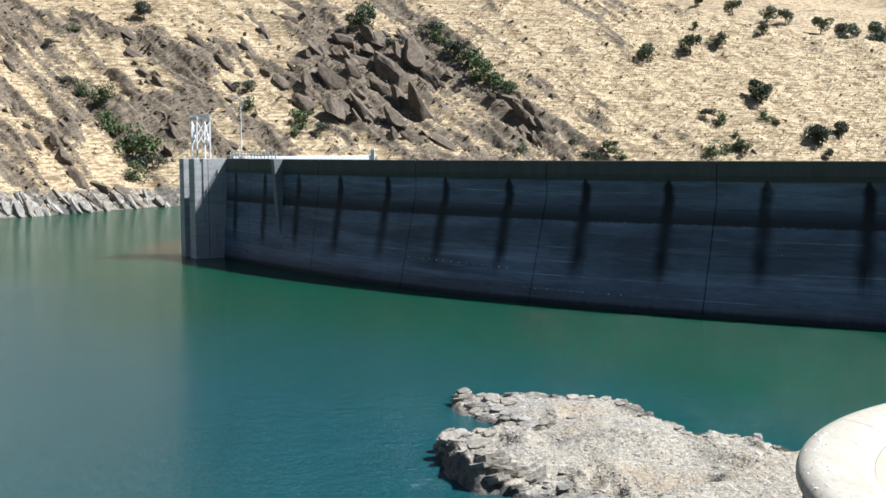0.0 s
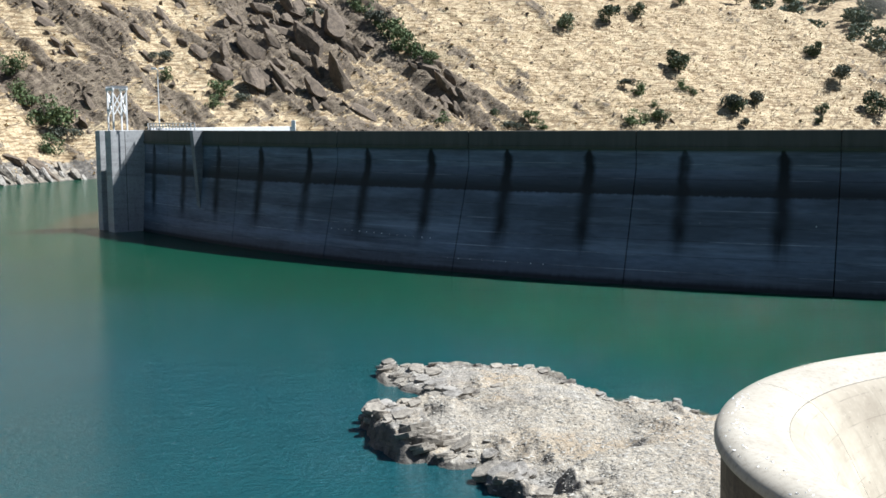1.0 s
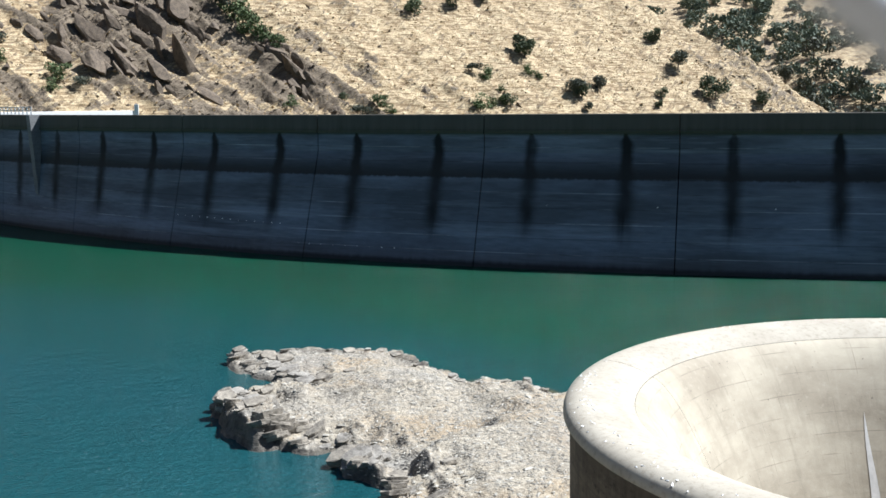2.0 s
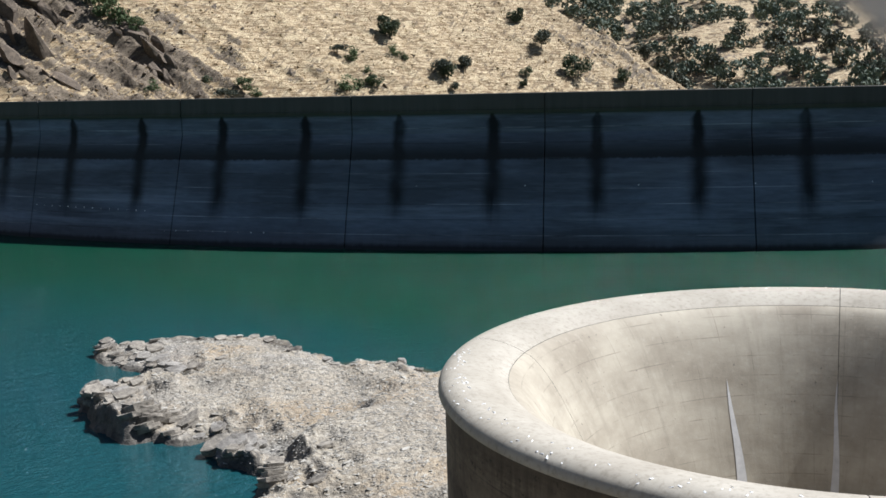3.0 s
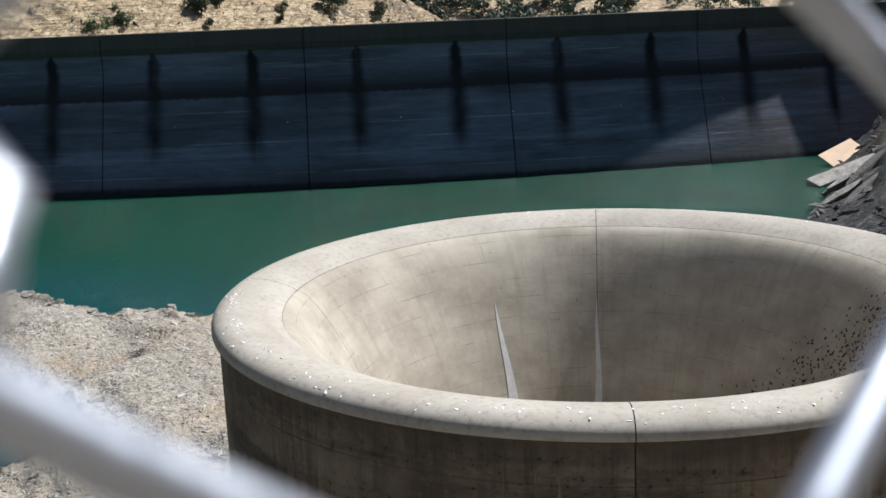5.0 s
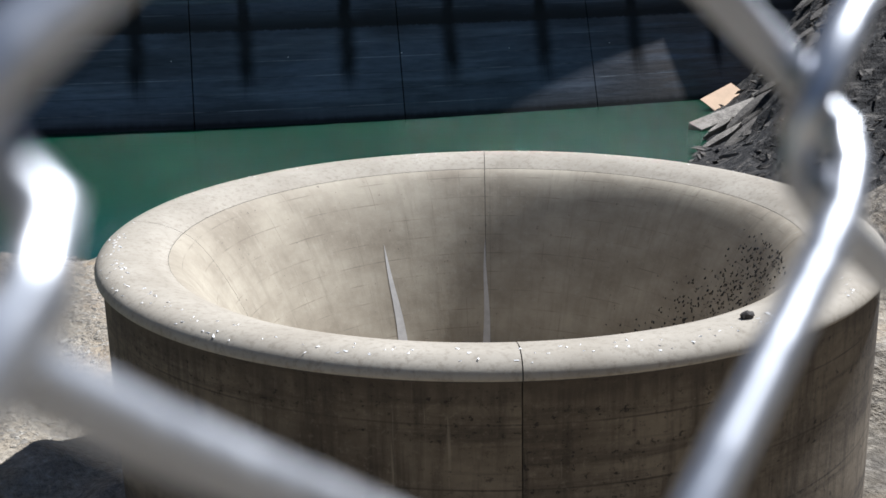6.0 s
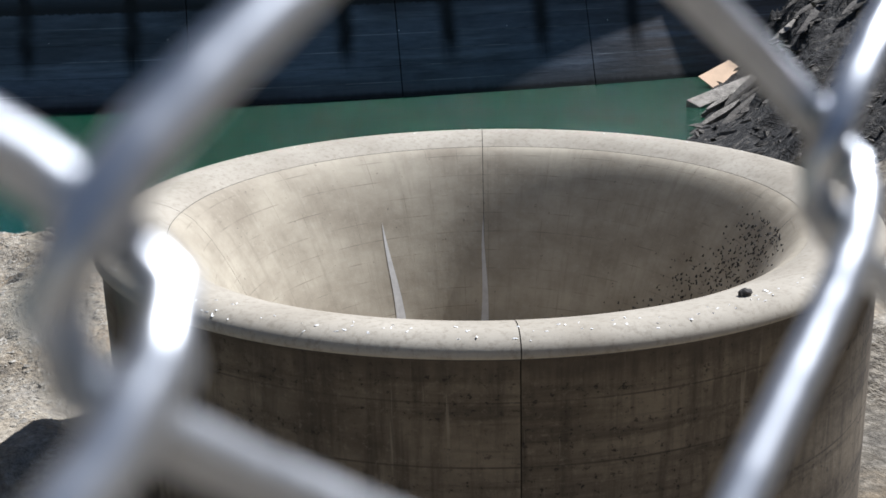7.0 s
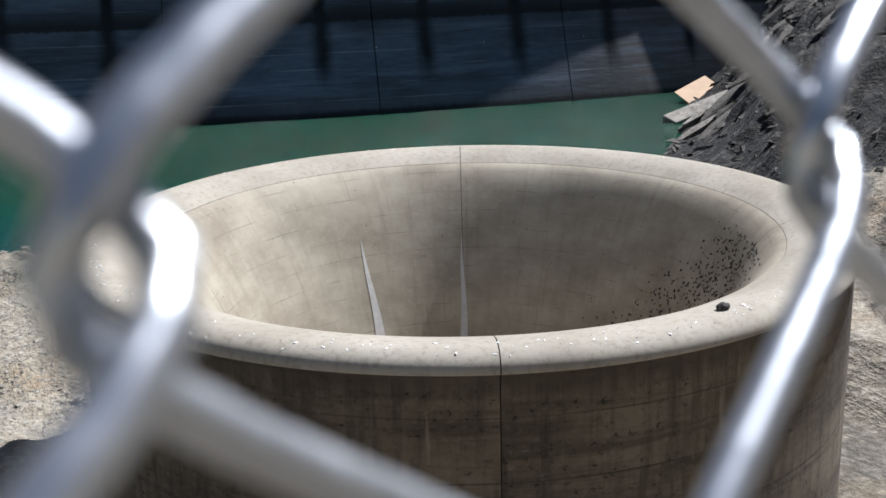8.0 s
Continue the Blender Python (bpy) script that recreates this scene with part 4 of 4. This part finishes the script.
OAKS = [(101.8, 479.6, 10.8), (115.1, 489.5, 7.4), (138.8, 507.1, 6.7), (107.7, 499.1, 4.0), (81.7, 466.9, 9.3), (125.2, 458.0, 12.1), (111.6, 429.2, 6.5), (143.5, 443.0, 9.5),
        (145.3, 437.6, 4.9), (46.6, 412.0, 4.0), (193.8, 494.2, 9.3), (199.3, 478.0, 10.1), (210.5, 463.9, 12.9), (183.2, 456.6, 5.8), (144.7, 443.4, 9.6), (155.1, 451.9, 8.4),
        (238.5, 1094.0, 14.0), (258.0, 1042.6, 17.0), (272.6, 983.1, 15.0), (283.6, 969.7, 16.0), (305.2, 945.0, 18.0), (294.4, 869.8, 12.0), (309.4, 836.3, 13.0), (319.6, 611.2, 13.5), (335.6, 679.3, 11.1), (233.5, 466.2, 8.6), (179.6, 450.5, 4.3), (-107.5, 423.9, 8.6), (-30.2, 446.8, 13.2)]
SCRUB_CANYON = [(-68.7, 402.5, 5.6), (-111.1, 380.1, 7.0), (-104.9, 370.6, 7.5), (-98.2, 365.4, 9.2), (-93.3, 363.2, 10.1), (-93.5, 353.5, 6.4), (-90.6, 362.6, 6.6), (-117.1, 382.4, 5.9),
                (-122.9, 383.5, 5.1), (-48.6, 396.2, 6.6), (-49.6, 388.6, 4.6), (-39.8, 394.4, 5.0), (-65.5, 394.5, 4.3), (-133.1, 398.6, 3.3), (-128.5, 409.1, 3.8)]
SCRUB_SLOPE = [(100.0, 443.2, 4.9), (104.8, 440.9, 5.7), (99.4, 424.5, 6.0), (51.9, 407.8, 5.2), (58.2, 410.4, 5.3), (63.5, 412.5, 3.7), (4.9, 445.0, 8.7), (10.1, 439.8, 9.5),
               (15.3, 435.8, 9.8), (20.4, 432.4, 8.5), (25.4, 429.0, 6.3), (-0.5, 451.2, 7.5), (-4.9, 455.7, 6.7), (-17.6, 442.8, 5.6), (109.2, 435.2, 3.1), (124.5, 448.7, 4.5),
               (128.6, 447.8, 3.2), (26.8, 402.8, 4.3), (108.8, 429.3, 4.3), (103.8, 427.0, 3.4)]


def plant(kinds, x, y, h, used):
    m = pose(x, y, ground_at(x, y), 0, 0, pick.uniform(0, 360))
    src = kinds[pick.randrange(len(kinds))]
    if src in used:
        ob = copy_thing(src, m)
    else:
        used.add(src)
        ob = src
        ob.matrix_basis = m
    ob.scale = (h * pick.uniform(0.9, 1.1), h * pick.uniform(0.9, 1.1), h)
    return ob


used = set()
for x, y, h in OAKS:
    plant(oaks, x, y, h * 0.86, used)
for x, y, h in SCRUB_CANYON + SCRUB_SLOPE:
    plant(shrubs, x, y, h, used)
far_trees = []
while len(far_trees) < 700:
    a, r = radians(pick.uniform(11, 52)), pick.uniform(540, 930)
    x, y = r * math.sin(a), r * math.cos(a)
    hill, beyond = far_hills(np.array([x]), np.array([y]))
    if hill[0] > beyond[0] or fbm(np.array([x / 70.0]), np.array([y / 70.0]), 3)[0] < 0.4 - 0.1 * smooth(35, 45, math.degrees(a)):
        continue
    far_trees.append((r, x, y, pick.uniform(5.5, 14)))
far_trees.sort()
for r, x, y, h in far_trees[:290]:
    plant(woods, x, y, h, used)
# the rest of the wood, past counting
shapes = []
for o in woods[:2]:
    me = o.children[-1].data if o.children[-1].name.startswith("crown") else o.children[0].data
    co = np.empty(len(me.vertices) * 3)
    me.vertices.foreach_get("co", co)
    shapes.append(co.reshape(-1, 3))
wood = []
for k, (r, x, y, h) in enumerate(far_trees[290:]):
    t = pick.uniform(0, 6.28)
    turn = np.array([(math.cos(t), -math.sin(t), 0), (math.sin(t), math.cos(t), 0), (0, 0, 1)])
    wood.append(shapes[k % 2] @ turn.T * h + np.array((x, y, ground_at(x, y))))
wood = np.concatenate(wood)
tagged(part("far_woods", mesh_from("far_woods", wood.tolist(), np.arange(len(wood)).reshape(-1, 4).tolist(), None, False), WOOD_LEAF), "dark oak woods on the far dry hill", "woods", kind="stuff")

# ---------------------------------------------------------------- intake tower and things on the dam
TH = 58.6
RADIAL, TANG = Vector((-math.sin(radians(TH)), -math.cos(radians(TH)), 0)), Vector((-math.cos(radians(TH)), math.sin(radians(TH)), 0))
TOWER = Matrix.Translation((*dam_at(TH, 0, 0)[:2], 0)) @ Matrix((RADIAL, TANG, (0, 0, 1))).transposed().to_4x4()
tower = tagged(new("intake_tower"), "pale grey concrete intake tower with an open slot at the dam", "tower")
tower.matrix_world = TOWER @ Matrix.Diagonal((1.0, 0.86, 1, 1))
part("pier", box((5.5, 3.0, 23.6), (2.6, 1.5, 3.8), 0.06), TOWER_MAT, tower)
part("pier", box((5.5, 2.4, 23.6), (2.6, 7.0, 3.8), 0.06), TOWER_MAT, tower)
part("back_wall", box((1.0, 2.9, 23.4), (0.4, 4.4, 3.7), 0.03), TOWER_MAT, tower)
part("joint_strip", box((0.07, 0.02, 15.2), (3.1, -0.012, 7.9)), CRACK, tower)
gantry = tagged(new("gantry_frame"), "white-painted steel hoist frame with crossed braces on the tower", "hoist frame")
gantry.matrix_world = TOWER @ Matrix.Translation((3.6, 1.5, 15.6)) @ Matrix.Diagonal((0.88, 0.88, 1, 1))
for sx in (-1.2, 1.2):
    for sy in (-1.3, 1.3):
        part("post", beam_bm(bmesh.new(), (sx, sy, 0), (sx, sy, 6.2), 0.24), WHITE_PAINT, gantry)
    part("brace", beam_bm(bmesh.new(), (sx, -1.3, 2.2), (sx, 1.3, 5.8), 0.16), WHITE_PAINT, gantry)
    part("brace", beam_bm(bmesh.new(), (sx, 1.3, 2.2), (sx, -1.3, 5.8), 0.16), WHITE_PAINT, gantry)
    part("top_beam", beam_bm(bmesh.new(), (sx, -1.8, 6.3), (sx, 1.8, 6.3), 0.3, 0.4), WHITE_PAINT, gantry)
for sy in (-1.3, 1.3):
    part("brace", beam_bm(bmesh.new(), (-1.2, sy, 2.2), (1.2, sy, 5.8), 0.16), WHITE_PAINT, gantry)
    part("brace", beam_bm(bmesh.new(), (1.2, sy, 2.2), (-1.2, sy, 5.8), 0.16), WHITE_PAINT, gantry)
    part("top_beam", beam_bm(bmesh.new(), (-1.5, sy, 6.6), (1.5, sy, 6.6), 0.3, 0.4), STEEL, gantry)
lamp = tagged(new("lamp_post"), "thin white lamp post with twin lamp heads on the dam crest", "lamp post")
lamp.location = dam_at(57.7, -1.2, 14.7)
part("pole", rod_bm(bmesh.new(), (0, 0, 0), (0, 0, 10.2), 0.11, 0.06), WHITE_PAINT, lamp)
part("base", box((0.9, 0.9, 1.3), (0, 0, 0.65), 0.05), WHITE_PAINT, lamp)
for sx in (-0.55, 0.55):
    part("lamp_head", box((0.7, 0.4, 0.25), (sx, 0, 10.25), 0.05), WHITE_PAINT, lamp)
fin = tagged(new("buttress_fin"), "narrow concrete fin standing out from the dam face", "buttress")
fin.matrix_world = Matrix.Translation((*dam_at(53.2, 0, 0)[:2], 0)) @ Matrix((RADIAL, TANG, (0, 0, 1))).transposed().to_4x4()
bm = box((1.5, 1.1, 15.0), (0.72, 0, 8.1), 0.04)
for v in bm.verts:
    if v.co.z < 4 and v.co.x > 0.7:
        v.co.x -= 1.1
part("pilaster", bm, FIN_MAT, fin)
wall = tagged(new("road_parapet"), "sunlit white concrete parapet of the abutment road", "parapet")
part("wall_panel", box((27, 0.4, 0.9), (-23.8, 201.3, 15.4), 0.05, Matrix.Rotation(radians(34), 4, "Z")), WHITE_PAINT, wall)
part("end_post", box((0.7, 0.7, 3.2), (-12.5, 208.6, 15.3), 0.05), WHITE_PAINT, wall)
part("road_slab", box((22, 7, 10.7), (-23.5, 208.5, 9.6), 0.05, Matrix.Rotation(radians(34), 4, "Z")), TOWER_MAT, wall)
rail = tagged(new("crest_railing"), "low white railing along the dam crest near the tower", "railing")
for k in range(15):
    a = 53.8 + k * 0.32
    part("rail_post", box((0.14, 0.14, 1.1), dam_at(a, -0.2, 16.15)), WHITE_PAINT, rail)
for z in (16.2, 16.65):
    pts = [dam_at(53.8 + k * 0.32, -0.2, z) for k in range(15)]
    bm = bmesh.new()
    for a, b in zip(pts, pts[1:]):
        beam_bm(bm, a, b, 0.1)
    part("rail_bar", bm, WHITE_PAINT, rail)
marks = [dam_at(a, batter(a, z) + 0.012, z) for a, z in [(44.6 - 0.34 * k, 3.75 - 0.02 * k) for k in range(14)] + [(39.4 - 0.42 * k, 1.5) for k in range(9)] + [(31.5 - 3.1 * k, 6.4) for k in range(6)]]
tagged(part("paint_marks", scatter("paint_marks", np.array(marks), np.tile((0.1, 0.03, 0.13), (len(marks), 1)), rng, flat=0.1), WHITE_PAINT), "small pale marks in a row on the dam face", "marks", kind="stuff")

# ---------------------------------------------------------------- board on the far bank
board = tagged(new("tan_board"), "large pale tan panel lying tilted on shore rocks", "board")
board.matrix_world = Matrix.Translation((90.5, 80.0, 1.05)) @ Vector((-0.25, -0.5, 0.83)).to_track_quat("Z", "Y").to_matrix().to_4x4() @ pose(0, 0, 0, 0, 0, 30)
part("panel", box((4.6, 2.6, 0.12), (0, 0, 0), 0.02), TAN_BOARD, board)
for sx in (-1.6, 1.6):
    part("batten", box((0.12, 2.4, 0.14), (sx, 0, -0.13), 0.01), TAN_BOARD, board)
slab = tagged(new("stone_slab"), "long flat grey slab leaning into the water beside the panel", "slab")
slab.matrix_world = Matrix.Translation((82.4, 72.4, 0.8)) @ lean((8.4, -0.5, 1.7), 0.3)
part("slab_block", box((8.4, 1.7, 0.9), (0, 0, 0), 0.1), ROCK_PALE, slab)

# ---------------------------------------------------------------- chain-link fence
SPAN, UP = Vector((0.9857, 0.1536, -0.0692)).normalized(), Vector((0.0137, 0.2818, 0.9594))
UP = (UP - SPAN * UP.dot(SPAN)).normalized()
W, WIRE = 0.072, 0.0018
FENCE = Matrix.Translation(Vector((0.05417, 0.05909, 16.98263)) - SPAN * W / 2) @ Matrix((SPAN, UP.cross(SPAN), UP)).transposed().to_4x4()


def link_wire(rows):
    """One zigzag wire of the mesh, from bottom to top, bent round its neighbours at both sides."""
    pts = []
    for k in range(-rows, rows):
        for i in range(20):
            s = i / 20
            x = (W / 4 + 0.0031) * math.asin(0.86 * -math.cos(2 * math.pi * s)) / math.asin(0.86)
            depth = -WIRE * 1.15 * math.tanh(math.sin(2 * math.pi * s) * 3)
            pts.append((x, depth, (k + s) * W))
    return pts


def tube(name, pts, r, seg=12):
    verts = []
    for i, p in enumerate(pts):
        a, b = Vector(pts[max(i - 1, 0)]), Vector(pts[min(i + 1, len(pts) - 1)])
        q = (b - a).to_track_quat("Z", "Y")
        for k in range(seg):
            t = 2 * math.pi * k / seg
            verts.append(Vector(p) + q @ Vector((r * math.cos(t), r * math.sin(t), 0)))
    return mesh_from(name, [tuple(v) for v in verts], grid_faces(len(pts), seg, True).tolist())


fence = tagged(new("chain_link_fence"), "galvanised steel chain-link fence seen from close by", "fence")
fence.matrix_world = FENCE
wire_mesh = tube("wire", link_wire(14), WIRE)
wire_mesh.materials.append(STEEL)
for k in range(-24, 40):
    w = part("wire", wire_mesh, STEEL, fence)
    w.location = ((k + 0.5) * W / 2, 0, 0 if k % 2 == 0 else W / 2)
